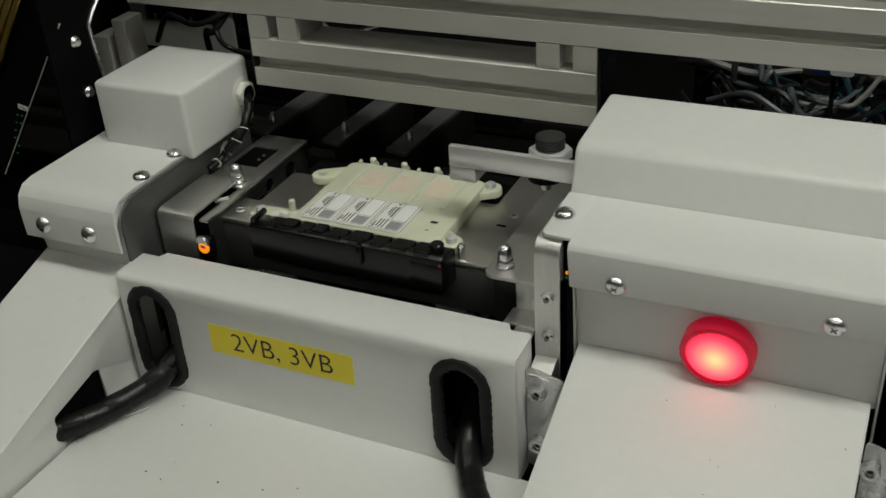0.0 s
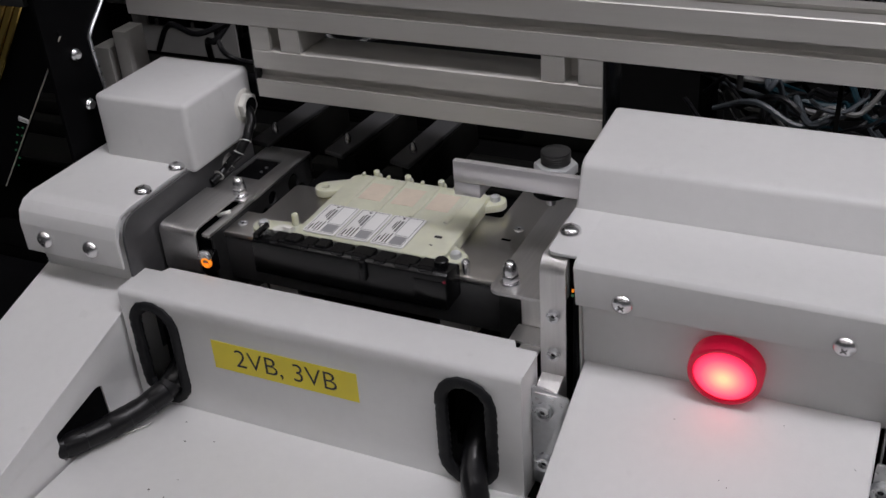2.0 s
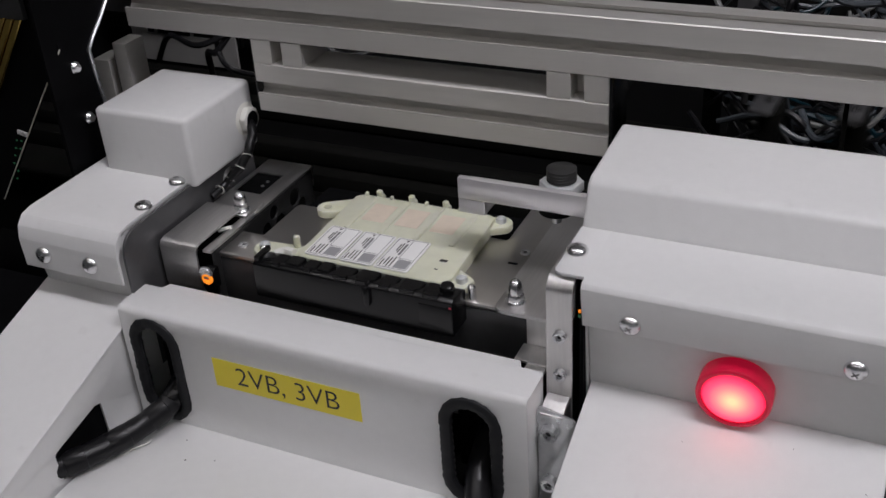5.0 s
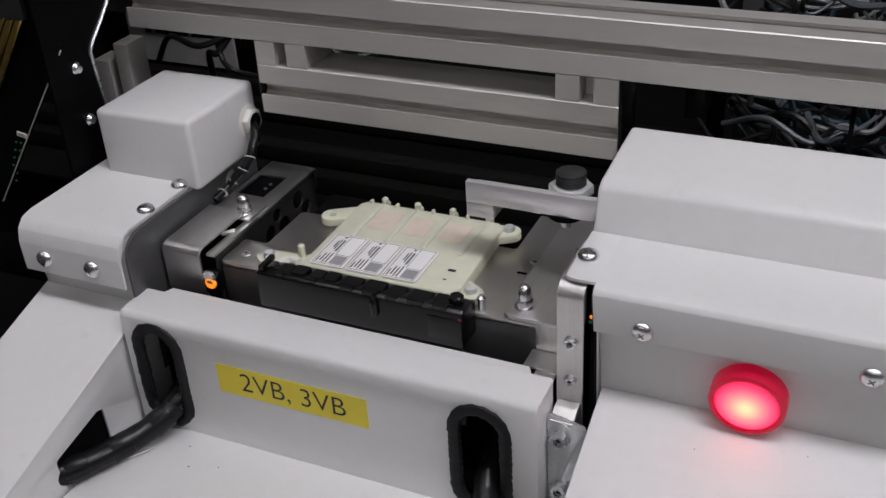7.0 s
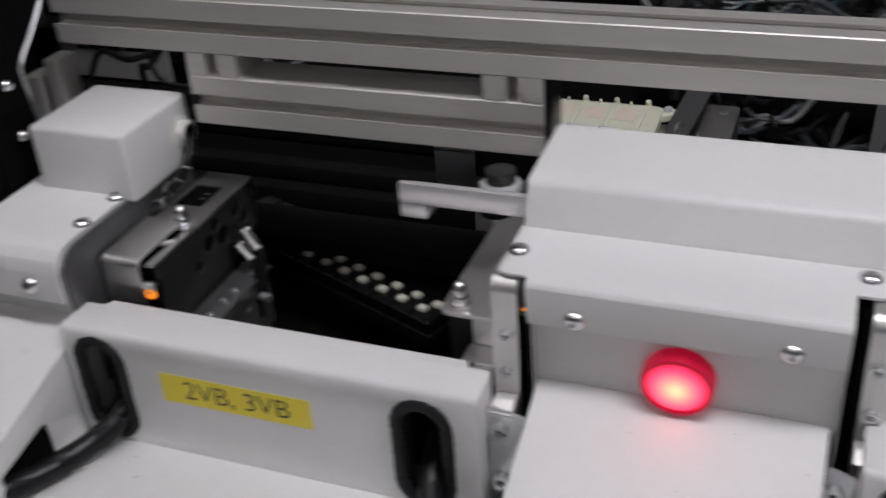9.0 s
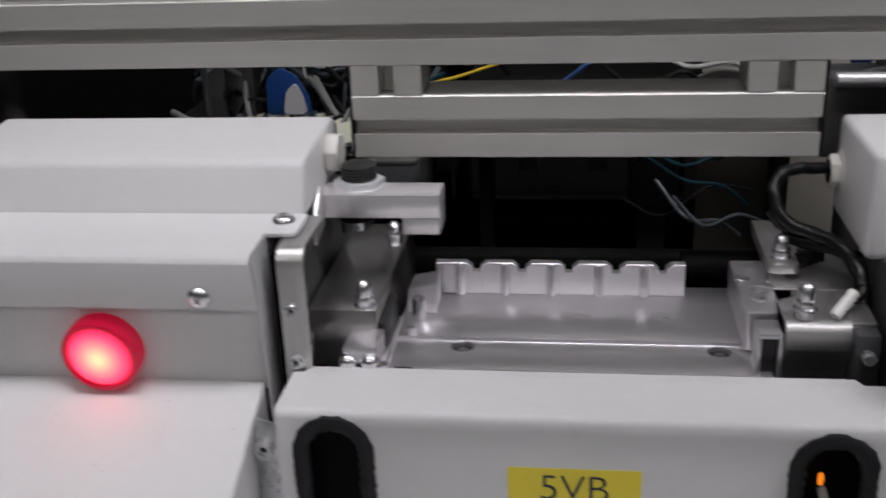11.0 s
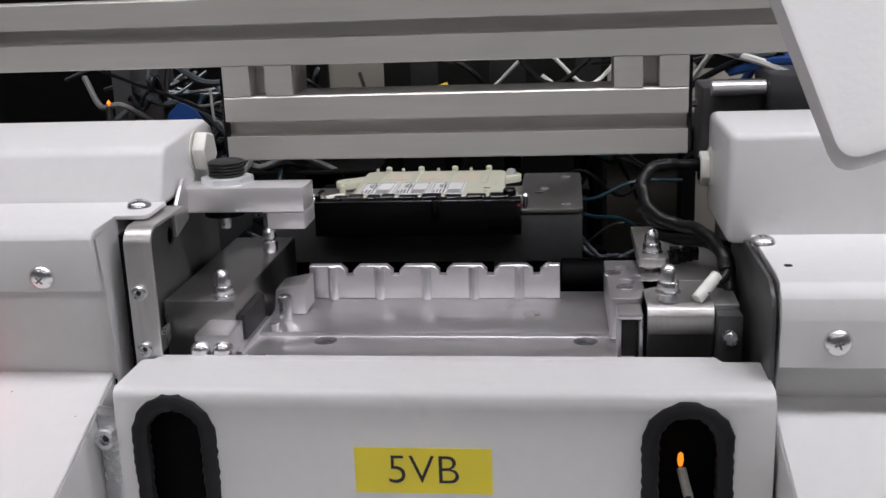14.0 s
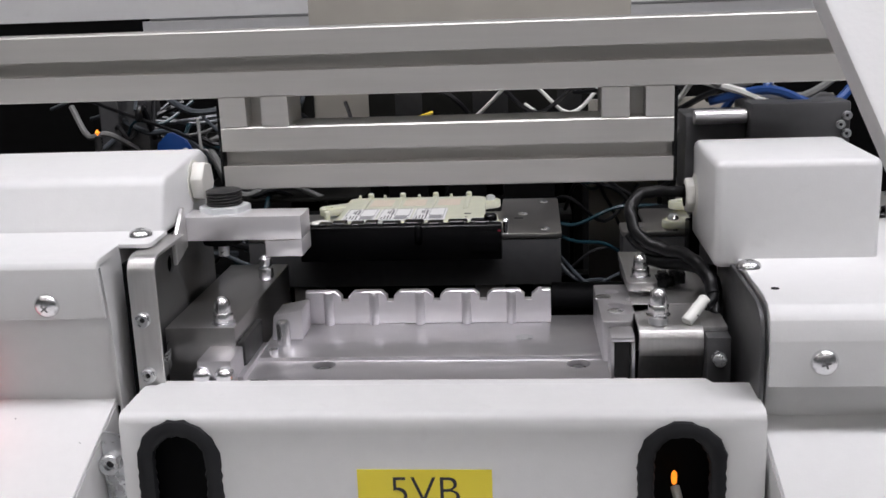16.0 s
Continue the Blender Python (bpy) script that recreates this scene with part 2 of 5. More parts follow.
def lathe(profile, m=None, seg=20, bm=None):
    """Radius and height pairs turned about z."""
    fresh = bmesh.new()
    rings = []
    for r, h in profile:
        if r < 1e-6:
            rings.append([fresh.verts.new((0, 0, h))])
        else:
            rings.append([fresh.verts.new((r * math.cos(2 * math.pi * k / seg), r * math.sin(2 * math.pi * k / seg), h)) for k in range(seg)])
    for a, b in zip(rings, rings[1:]):
        for k in range(seg):
            j = (k + 1) % seg
            if len(a) == 1 and len(b) > 1:
                fresh.faces.new((a[0], b[k], b[j]))
            elif len(b) == 1 and len(a) > 1:
                fresh.faces.new((a[k], a[j], b[0]))
            elif len(a) > 1:
                fresh.faces.new((a[k], a[j], b[j], b[k]))
    for ring in (rings[0], rings[-1]):
        if len(ring) > 1:
            fresh.faces.new(ring)
    return merge(bm, fresh, m)


def rod(p, q, r, seg=14, bm=None, r2=None):
    p, q = Vector(p), Vector(q)
    m = Matrix.Translation(p) @ (q - p).to_track_quat("Z", "Y").to_matrix().to_4x4()
    c = min(r * 0.15, 0.0006)
    r2 = r if r2 is None else r2
    L = (q - p).length
    return lathe([(r - c, 0), (r, c), (r2, L - c), (r2 - c, L)], m, seg, bm)


def smooth_path(points, n=8):
    """A Catmull-Rom line through the points."""
    pts = [Vector(p) for p in points]
    pts = [pts[0] * 2 - pts[1]] + pts + [pts[-1] * 2 - pts[-2]]
    out = []
    for i in range(1, len(pts) - 2):
        a, b, c, d = pts[i - 1:i + 3]
        for k in range(n):
            t = k / n
            out.append(0.5 * ((2 * b) + (c - a) * t + (2 * a - 5 * b + 4 * c - d) * t * t + (3 * b - a - 3 * c + d) * t ** 3))
    out.append(pts[-2])
    return out


def tube(points, r, seg=10, n=8, bm=None, wrap=0.0, turns=9.0, jitter=0.0):
    """A bent round tube; wrap raises a spiral ridge on it."""
    path = smooth_path(points, n)
    fresh = bmesh.new()
    rings = []
    side = None
    length = 0.0
    for i, p in enumerate(path):
        d = (path[min(i + 1, len(path) - 1)] - path[max(i - 1, 0)]).normalized()
        if side is None:
            side = d.orthogonal().normalized()
        side = (side - d * side.dot(d)).normalized()
        up = d.cross(side)
        length += (p - path[i - 1]).length if i else 0
        rr = r * (1 + jitter * noise.noise(p * 300))
        ring = []
        for k in range(seg):
            a = 2 * math.pi * k / seg
            w = wrap * (0.5 + 0.5 * math.sin(a + length * 2 * math.pi * turns * 10)) if wrap else 0
            ring.append(fresh.verts.new(p + (side * math.cos(a) + up * math.sin(a)) * (rr + w)))
        rings.append(ring)
    for a, b in zip(rings, rings[1:]):
        for k in range(seg):
            fresh.faces.new((a[k], a[(k + 1) % seg], b[(k + 1) % seg], b[k]))
    fresh.faces.new(rings[0])
    fresh.faces.new(rings[-1])
    return merge(bm, fresh)


def sheet(outline, holes, thick, bev=0.0004, m=None, bm=None):
    """A flat plate with holes, in xy, its top at z = 0."""
    cu = bpy.data.curves.new("sheet", "CURVE")
    cu.dimensions, cu.fill_mode = "2D", "BOTH"
    cu.extrude, cu.bevel_depth, cu.bevel_resolution = thick / 2 - bev, bev, 1
    for loop in [outline, *holes]:
        sp = cu.splines.new("POLY")
        sp.points.add(len(loop) - 1)
        for p, (x, y) in zip(sp.points, loop):
            p.co = (x, y, 0, 1)
        sp.use_cyclic_u = True
    ob = bpy.data.objects.new("sheet", cu)
    scene.collection.objects.link(ob)
    bpy.context.view_layer.update()
    me = bpy.data.meshes.new_from_object(ob.evaluated_get(bpy.context.evaluated_depsgraph_get()))
    bpy.data.objects.remove(ob)
    fresh = bmesh.new()
    fresh.from_mesh(me)
    bpy.data.meshes.remove(me)
    bmesh.ops.remove_doubles(fresh, verts=fresh.verts, dist=1e-6)
    fresh.transform(Matrix.Translation((0, 0, -thick / 2)))
    return merge(bm, fresh, m)


def rounded(points, r, n=5):
    """A polygon with its corners rounded; r may be a number or one for each corner."""
    out = []
    k = len(points)
    for i, p in enumerate(points):
        p, a, b = Vector(p), Vector(points[i - 1]), Vector(points[(i + 1) % k])
        rr = r[i] if isinstance(r, (list, tuple)) else r
        if rr <= 0:
            out.append((p.x, p.y))
            continue
        u, v = (a - p).normalized(), (b - p).normalized()
        half = math.acos(max(-1, min(1, u.dot(v)))) / 2
        d = min(rr / math.tan(half), 0.49 * (a - p).length, 0.49 * (b - p).length)
        for j in range(n + 1):
            t = j / n
            q = (p + u * d) * (1 - t) ** 2 + p * 2 * t * (1 - t) + (p + v * d) * t * t
            out.append((q.x, q.y))
    return out


def oval(cx, cy, w, h, n=10):
    """An upright slot outline with round ends."""
    r = w / 2
    out = [(cx + r * math.cos(math.pi * k / n), cy + h / 2 - r + r * math.sin(math.pi * k / n)) for k in range(n + 1)]
    out += [(cx - r * math.cos(math.pi * k / n), cy - h / 2 + r - r * math.sin(math.pi * k / n)) for k in range(n + 1)]
    return out


def circle(cx, cy, r, n=18):
    return [(cx + r * math.cos(2 * math.pi * k / n), cy + r * math.sin(2 * math.pi * k / n)) for k in range(n)]


FACE = pose(0, 0, 0, 90, 0, 0)      # a sheet drawn in xy stands upright and looks to -y
SIDEWAYS = Matrix(((0, 0, 1, 0), (1, 0, 0, 0), (0, 1, 0, 0), (0, 0, 0, 1)))   # xy to yz, looks to +x


def words(text, size, material, parent, m, name="lettering", label=""):
    cu = bpy.data.curves.new(name, "FONT")
    cu.body, cu.size, cu.align_x, cu.align_y, cu.extrude = text, size, "CENTER", "CENTER", 0.00005
    cu.offset = -size * 0.010
    ob = bpy.data.objects.new(name, cu)
    scene.collection.objects.link(ob)
    bpy.context.view_layer.update()
    me = bpy.data.meshes.new_from_object(ob.evaluated_get(bpy.context.evaluated_depsgraph_get()))
    bpy.data.objects.remove(ob)
    me.materials.clear()
    me.materials.append(material)
    ob = new(name, me)
    ob.parent, ob.matrix_basis = parent, m
    if label:
        ob["label"] = label
    return ob


def hexagon(r, a=0.0):
    return [(r * math.cos(a + math.pi * k / 3), r * math.sin(a + math.pi * k / 3)) for k in range(6)]


def pan_screw(parent, m, r=0.0068):
    """A cross-recessed pan head on a washer, its axis along z of m."""
    bm = lathe([(r * 1.0, -0.0005), (r * 1.04, 0.0002), (r * 1.0, 0.0012), (r * 0.88, 0.0026), (r * 0.6, 0.0037), (r * 0.25, 0.0041), (0, 0.0042)], seg=22)
    s = part("screw", bm, CHROME, parent, "bright cross-head screw", at=m)
    # dark cross set slightly proud, painting the recess's shade
    bm = box(-r * 0.36, r * 0.36, -r * 0.07, r * 0.07, 0.0034, 0.00425)
    box(-r * 0.07, r * 0.07, -r * 0.36, r * 0.36, 0.0034, 0.00426, bm=bm)
    part("recess_shade", bm, WEB, s)
    return s


def cap_screw(parent, m, r=0.0044, h=0.0045):
    """A socket head cap screw."""
    bm = lathe([(r, 0), (r, h * 0.85), (r * 0.88, h), (r * 0.5, h), (r * 0.48, h * 0.5), (0, h * 0.5)], seg=18)
    s = part("cap_screw", bm, ZINC, parent, at=m)
    # ink-black hexagon stands for the shade at the socket's bottom
    part("socket", prism(hexagon(r * 0.36), h * 0.5, h * 0.55, "z"), INK, s)
    return s


def dome_nut(parent, m, r=0.0062, h=0.0175):
    """A hexagon cap nut with its washer."""
    bm = lathe([(r * 1.15, 0), (r * 1.15, 0.001)], seg=18)
    prism(hexagon(r), 0.001, h * 0.42, "z", 0.0004, 1, bm)
    lathe([(r * 0.80, h * 0.42), (r * 0.82, h * 0.62), (r * 0.70, h * 0.82), (r * 0.42, h * 0.95), (0, h)], seg=18, bm=bm)
    return part("cap_nut", bm, CHROME, parent, "bright hexagon cap nut", at=m)


def profile_loop(w, h, slots, slot_w=0.0098, depth=0.009, lip=0.0022, c=0.0008):
    """The outline of an aluminium profile, w deep and h high, with a slot in the middle of each face named."""
    pts = []

    def side(a, b, n, has):
        a, b, n = Vector(a), Vector(b), Vector(n)
        d = (b - a).normalized()
        mid = (a + b) / 2
        pts.append(a + d * c)
        if has:
            hw = slot_w / 2
            for off, into in ((-hw, 0), (-hw, lip), (-hw - 0.004, lip), (-hw - 0.004, lip + 0.002), (-hw + 0.001, depth), (hw - 0.001, depth), (hw + 0.004, lip + 0.002), (hw + 0.004, lip), (hw, lip), (hw, 0)):
                pts.append(mid + d * off + n * into)
        pts.append(b - d * c)

    x, y = w / 2, h / 2
    side((-x, -y), (x, -y), (0, 1), "b" in slots)
    side((x, -y), (x, y), (-1, 0), "r" in slots)
    side((x, y), (-x, y), (0, -1), "t" in slots)
    side((-x, y), (-x, -y), (1, 0), "l" in slots)
    return [(p.x, p.y) for p in pts]


# ================= the hall, which closes the place =================
tagged(part("floor", box(-4, 4, -5, 3, -0.05, 0, bm=None), FLOORM), "grey coated hall floor", "floor", kind="structure")
tagged(part("ceiling", box(-4, 4, -5, 3, 3.0, 3.1), HALLC), "pale hall ceiling", "ceiling", kind="structure")
for nm, dims in (("wall_south", (-4, 4, -5.1, -5, 0, 3)), ("wall_north", (-4, 4, 3, 3.1, 0, 3)), ("wall_west", (-4.1, -4, -5, 3, 0, 3)), ("wall_east", (4, 4.1, -5, 3, 0, 3))):
    tagged(part(nm, box(*dims), HALLW), "plain grey hall wall", "wall", kind="structure")
for lx, ly, power in LAMPS:
    fix = thing("ceiling_light", "long white ceiling light with a lit diffuser", "ceiling light", "hall lights", at=pose(lx, ly, 2.93))
    part("housing", box(-0.66, 0.66, -0.18, 0.18, 0.0, 0.07, 0.01), WHITE, fix)
    part("diffuser", box(-0.63, 0.63, -0.15, 0.15, -0.012, -0.001, 0.004), TUBE_ON, fix)

# ================= machine bed =================
bed = thing("machine_bed", "black machine bed under the work stations", "machine", kind="structure")
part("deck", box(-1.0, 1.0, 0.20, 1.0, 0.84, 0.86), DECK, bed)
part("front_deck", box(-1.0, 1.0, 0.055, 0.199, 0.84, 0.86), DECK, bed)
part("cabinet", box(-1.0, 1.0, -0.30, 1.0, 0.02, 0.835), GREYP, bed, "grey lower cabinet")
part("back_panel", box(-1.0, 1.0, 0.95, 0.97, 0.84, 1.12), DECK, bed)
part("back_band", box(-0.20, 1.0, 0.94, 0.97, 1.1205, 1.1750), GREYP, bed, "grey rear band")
# left stretch of the rear band, coloured near-black as shade
part("shaded_band", box(-1.0, -0.2005, 0.94, 0.97, 1.1205, 1.1780), DECK, bed)
part("rear_door", box(-1.0, 1.0, 0.94, 0.97, 1.1785, 1.72), WHITE, bed, "light grey rear door")
# unseen hood and side panels, added to close off and shade the inside
part("hood", box(-1.0, 1.0, 0.62, 1.02, 1.72, 1.74), DECK, bed, "added unseen hood that shades the machine")
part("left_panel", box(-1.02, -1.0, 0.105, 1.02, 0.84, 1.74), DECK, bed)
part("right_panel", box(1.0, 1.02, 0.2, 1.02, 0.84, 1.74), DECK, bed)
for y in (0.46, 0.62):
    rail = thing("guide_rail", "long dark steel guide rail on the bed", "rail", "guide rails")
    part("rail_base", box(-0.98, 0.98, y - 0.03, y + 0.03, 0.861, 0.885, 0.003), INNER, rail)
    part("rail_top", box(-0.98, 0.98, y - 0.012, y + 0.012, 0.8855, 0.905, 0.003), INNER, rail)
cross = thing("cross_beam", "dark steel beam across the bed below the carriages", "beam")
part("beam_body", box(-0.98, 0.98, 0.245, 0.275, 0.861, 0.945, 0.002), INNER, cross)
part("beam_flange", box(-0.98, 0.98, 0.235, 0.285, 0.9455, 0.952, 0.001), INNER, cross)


# ================= profile frame above the stations =================
def bar(name, profile, a0, a1, axis, m, parent, material=ALU):
    return part(name, prism(profile, a0, a1, axis), material, parent, at=m)


frame_top = thing("profile_beam", "long anodised aluminium profile beam with slots", "beam")
P40 = profile_loop(0.040, 0.042, "ltrb")
bar("profile", P40, -0.528, 0.52, "x", pose(0, 0.195, 1.1662), frame_top)
# darker strip along the slot floor paints the slot's shade
part("slot_shadow_strip", box(-0.526, 0.518, 0.1843, 0.1850, 1.1617, 1.1707), ALU_SHADE, frame_top)
for s in (-1, 1):
    sub = thing("hanging_rack", "short aluminium profile rack hanging over a work station", "rack", "station racks")
    x0, x1 = (-0.4100, -0.1224) if s < 0 else (0.1224, 0.4100)
    bar("lower_profile", profile_loop(0.040, 0.0405, "lr"), x0, x1, "x", pose(0, 0.195, 1.1059), sub)
    for xa in (x0, x1 - 0.0445):
        # an upright with its slot to the front
        bm = box(xa, xa + 0.0172, 0.1752, 0.215, 1.1265, 1.1451)
        box(xa + 0.0272, xa + 0.0445, 0.1752, 0.215, 1.1265, 1.1451, bm=bm)
        box(xa + 0.0173, xa + 0.0271, 0.190, 0.215, 1.1265, 1.1451, bm=bm)
        part("upright", bm, ALU, sub)
    for xe, q in ((x0, -1), (x1, 1)):
        part("end_cap", box(xe, xe + q * 0.0025, 0.1765, 0.214, 1.087, 1.1450, 0.0008), BLACKP, sub, "black plastic end cap")

# ================= sloped sheets in front =================
S_MID, S_WING = 0.395, 0.30


def mid_z(y):
    return 0.9765 + S_MID * y


def wing_z(y):
    return 0.9815 + S_WING * y


base = thing("base_sheet", "white painted base sheet in front of the stations", "sheet metal", kind="structure")
for s in (-1, 1):
    x0, x1 = sorted((s * 0.436, s * 0.093))
    part("sheet", box(x0, x1, -0.36, -0.0006, 0.899, 0.9045, 0.001), WHITE, base)
slope = thing("sloped_cover", "white sloped cover sheet below the signal lamp", "cover")
part("top_sheet", prism([(0.046, mid_z(0.046)), (-0.36, mid_z(-0.36)), (-0.36, mid_z(-0.36) - 0.002), (0.046, mid_z(0.046) - 0.002)], -0.091, 0.089, "x", 0.0006, 1), WHITE, slope)
for x in (-0.0905, 0.0885):
    part("side_sheet", prism([(0.044, mid_z(0.044) - 0.0028), (-0.18, mid_z(-0.18) - 0.0028), (-0.18, 0.9), (0.044, 0.9)], x - 0.0008, x + 0.0008, "x"), WHITE, slope)
# plain black box added to fill the space left of the cover
black_fill = thing("black_side_box", "plain black box filling the space beside the cover", "cabinet")
part("case", box(-1.0, -0.545, -0.36, 0.0985, 0.84, 0.930, 0.003), BLACKM, black_fill)
specks = random.Random(21)
for k in range(14):
    sx, sy = specks.uniform(-0.42, -0.12), specks.uniform(-0.09, -0.012)
    part("dirt_speck", lathe([(0.0004 + 0.0005 * specks.random(), 0), (0.0003, 0.0002)], pose(sx, sy, 0.9046), 7), BLACKM, base)
tilt = math.degrees(math.atan(S_MID))
for k in range(9):
    sx, sy = specks.uniform(-0.085, 0.085), specks.uniform(-0.14, 0.03)
    part("dirt_speck", box(-0.0003 - 0.0009 * specks.random(), 0.0004, -0.0002, 0.0002, 0.0001, 0.0003), SIDE, slope, at=pose(sx, sy, mid_z(sy), tilt, 0, specks.uniform(0, 180)))
for s in (-1, 1):
    wing = thing("sloped_wing_cover", "white sloped cover sheet with a cable opening in its side" if s < 0 else "white sloped cover sheet beside the station", "cover", "wing covers")
    x0, x1 = (-0.532, -0.437) if s < 0 else (0.437, 0.80)
    part("top_sheet", prism([(0.05, wing_z(0.05)), (-0.36, wing_z(-0.36)), (-0.36, wing_z(-0.36) - 0.002), (0.05, wing_z(0.05) - 0.002)], x0, x1, "x", 0.0006, 1), WHITE, wing)
    hole = [rounded([(-0.0350, 0.9065), (-0.0865, 0.9065), (-0.0885, 0.931), (-0.0425, 0.9405), (-0.0360, 0.9385)], [0, 0, 0.004, 0.003, 0.003])] if s < 0 else []
    outl = [(0.05, 0.9), (0.05, wing_z(0.05) - 0.0025), (-0.20, wing_z(-0.20) - 0.0025), (-0.20, 0.9)]
    part("side_sheet", sheet(outl, hole, 0.0022, 0.0003, Matrix.Translation((s * 0.4385, 0, 0)) @ SIDEWAYS), WHITE, wing)
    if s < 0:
        # black box paints the shade inside the cable opening
        part("cavity_shade", box(-0.52, -0.4415, -0.13, -0.02, 0.899, 0.935), BLACKM, wing)


# ================= front covers of the stations =================
def grommet(parent, cx, cz, w, h, label):
    """A ribbed rubber edging round a slot."""
    loop = oval(cx, cz, w, h, 16)
    pts = []
    for i in range(len(loop)):
        a, b = Vector(loop[i]), Vector(loop[(i + 1) % len(loop)])
        k = max(1, int((b - a).length / 0.0028))
        pts += [a.lerp(b, j / k) for j in range(k)]
    bm = bmesh.new()
    rings = []
    n = len(pts)
    for i, p in enumerate(pts):
        d = (pts[(i + 1) % n] - pts[i - 1]).normalized()
        out = Vector((d.y, -d.x))
        rib = 1.0 + (0.07 if i % 2 else -0.05) + 0.17 * noise.noise(Vector((p.x * 160, p.y * 160, cx)))
        ring = []
        for k in range(10):
            a = 2 * math.pi * k / 10
            u, v = 0.0046 * rib * math.cos(a), 0.0042 * rib * math.sin(a)
            ring.append(bm.verts.new((p.x + out.x * u, v, p.y + out.y * u)))
        rings.append(ring)
    for i in range(n):
        a, b = rings[i], rings[(i + 1) % n]
        for k in range(10):
            bm.faces.new((a[k], a[(k + 1) % 10], b[(k + 1) % 10], b[k]))
    return part("slot_edging", bm, RUBBER, parent, label)


def front_cover(s):
    tag = "2VB, 3VB" if s < 0 else "5VB"
    cov = thing("front_cover", "light grey sheet metal front cover with a yellow %s label" % tag, "cover", "front covers")
    x0, x1 = (-0.4345, -0.1180) if s < 0 else (0.1085, 0.4340)
    dep = 0.036 if s < 0 else 0.046
    slots = [(-0.4068, 0.9520, 0.0355, 0.0835), (-0.1570, 0.9490, 0.0355, 0.0835)] if s < 0 else [(0.1383, 0.9540, 0.0355, 0.0835), (0.3935, 0.9530, 0.0355, 0.0835)]
    top = 1.0030
    face = sheet([(x0, 0.8990), (x1, 0.8990), (x1, top - 0.0045), (x0, top - 0.0045)], [oval(cx, cz, w - 0.0035, h - 0.0035, 12) for cx, cz, w, h in slots], 0.0022, 0.0002,
                 Matrix.Translation((0, -0.0022, 0)) @ FACE)
    part("front_sheet", face, WHITE, cov)
    # bent top: a rounded edge, the flat and a small turned-down lip; corner notches at the back
    n0, n1 = (x0 + 0.0165, x1 - 0.0155) if s < 0 else (x0 + 0.006, x1 - 0.0195)
    arc = [(0.0024 - 0.0046 * math.sin(a), top - 0.0046 + 0.0046 * math.cos(a)) for a in [math.pi / 2 * k / 6 for k in range(7)]]
    inner = [(0.0024 - 0.0024 * math.sin(a), top - 0.0046 + 0.0024 * math.cos(a)) for a in [math.pi / 2 * k / 6 for k in range(7)]]
    part("bent_edge", prism(arc + inner[::-1], x0, x1, "x"), WHITE, cov)
    outl = rounded([(x0, 0.0025), (x1, 0.0025), (x1, dep - 0.0065), (n1, dep - 0.0065), (n1 - 0.003, dep), (n0 + 0.003, dep), (n0, dep - 0.0065), (x0, dep - 0.0065)], [0, 0, 0.003, 0.001, 0.001, 0.001, 0.001, 0.003], 3)
    part("top_sheet", sheet(outl, [], 0.0022, 0.0004, pose(0, 0, top)), WHITE, cov)
    for xe in (x0, x1):
        q = 1 if xe == x0 else -1
        part("end_sheet", box(xe, xe + q * 0.002, 0.0008, dep - 0.008, 0.9, top - 0.0026, 0.0004), WHITE, cov)
    part("back_lip", box(n0 + 0.004, n1 - 0.004, dep - 0.002, dep, top - 0.012, top - 0.0024), STEEL, cov, "bare metal lip")
    if s < 0:
        part("steel_tab", box(x1 - 0.0150, x1 - 0.001, dep - 0.0062, dep + 0.006, top - 0.0050, top - 0.0030, 0.0004), STEEL, cov, "bare steel tab")
    for cx, cz, w, h in slots:
        g = grommet(cov, cx, cz, w, h, "ribbed black rubber edging round the slot")
        g.location = (0, -0.0012, 0)
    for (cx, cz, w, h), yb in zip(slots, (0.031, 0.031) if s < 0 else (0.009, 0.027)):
        # black sheet added behind each slot in place of the inner shade
        part("slot_shade", box(cx - 0.024, cx + 0.024, yb, yb + 0.002, 0.906, 0.996), BLACKM, cov, "added black sheet painting the shade behind the slot")
    # label
    if s < 0:
        lx0, lx1, lz0, lz1 = -0.3565, -0.2372, 0.9522, 0.9768
    else:
        lx0, lx1, lz0, lz1 = 0.2305, 0.2993, 0.9485, 0.9732
    part("yellow_label", box(lx0, lx1, -0.0026, -0.00222, lz0, lz1, 0.0001, 1), YELLOW, cov, "yellow tape label with black letters")
    words(tag, 0.0222, INK, cov, Matrix.Translation(((lx0 + lx1) / 2 + (0.0012 if s < 0 else 0), -0.0028, (lz0 + lz1) / 2)) @ FACE, label="black letters")
    return cov


front_cover(-1)
front_cover(1)


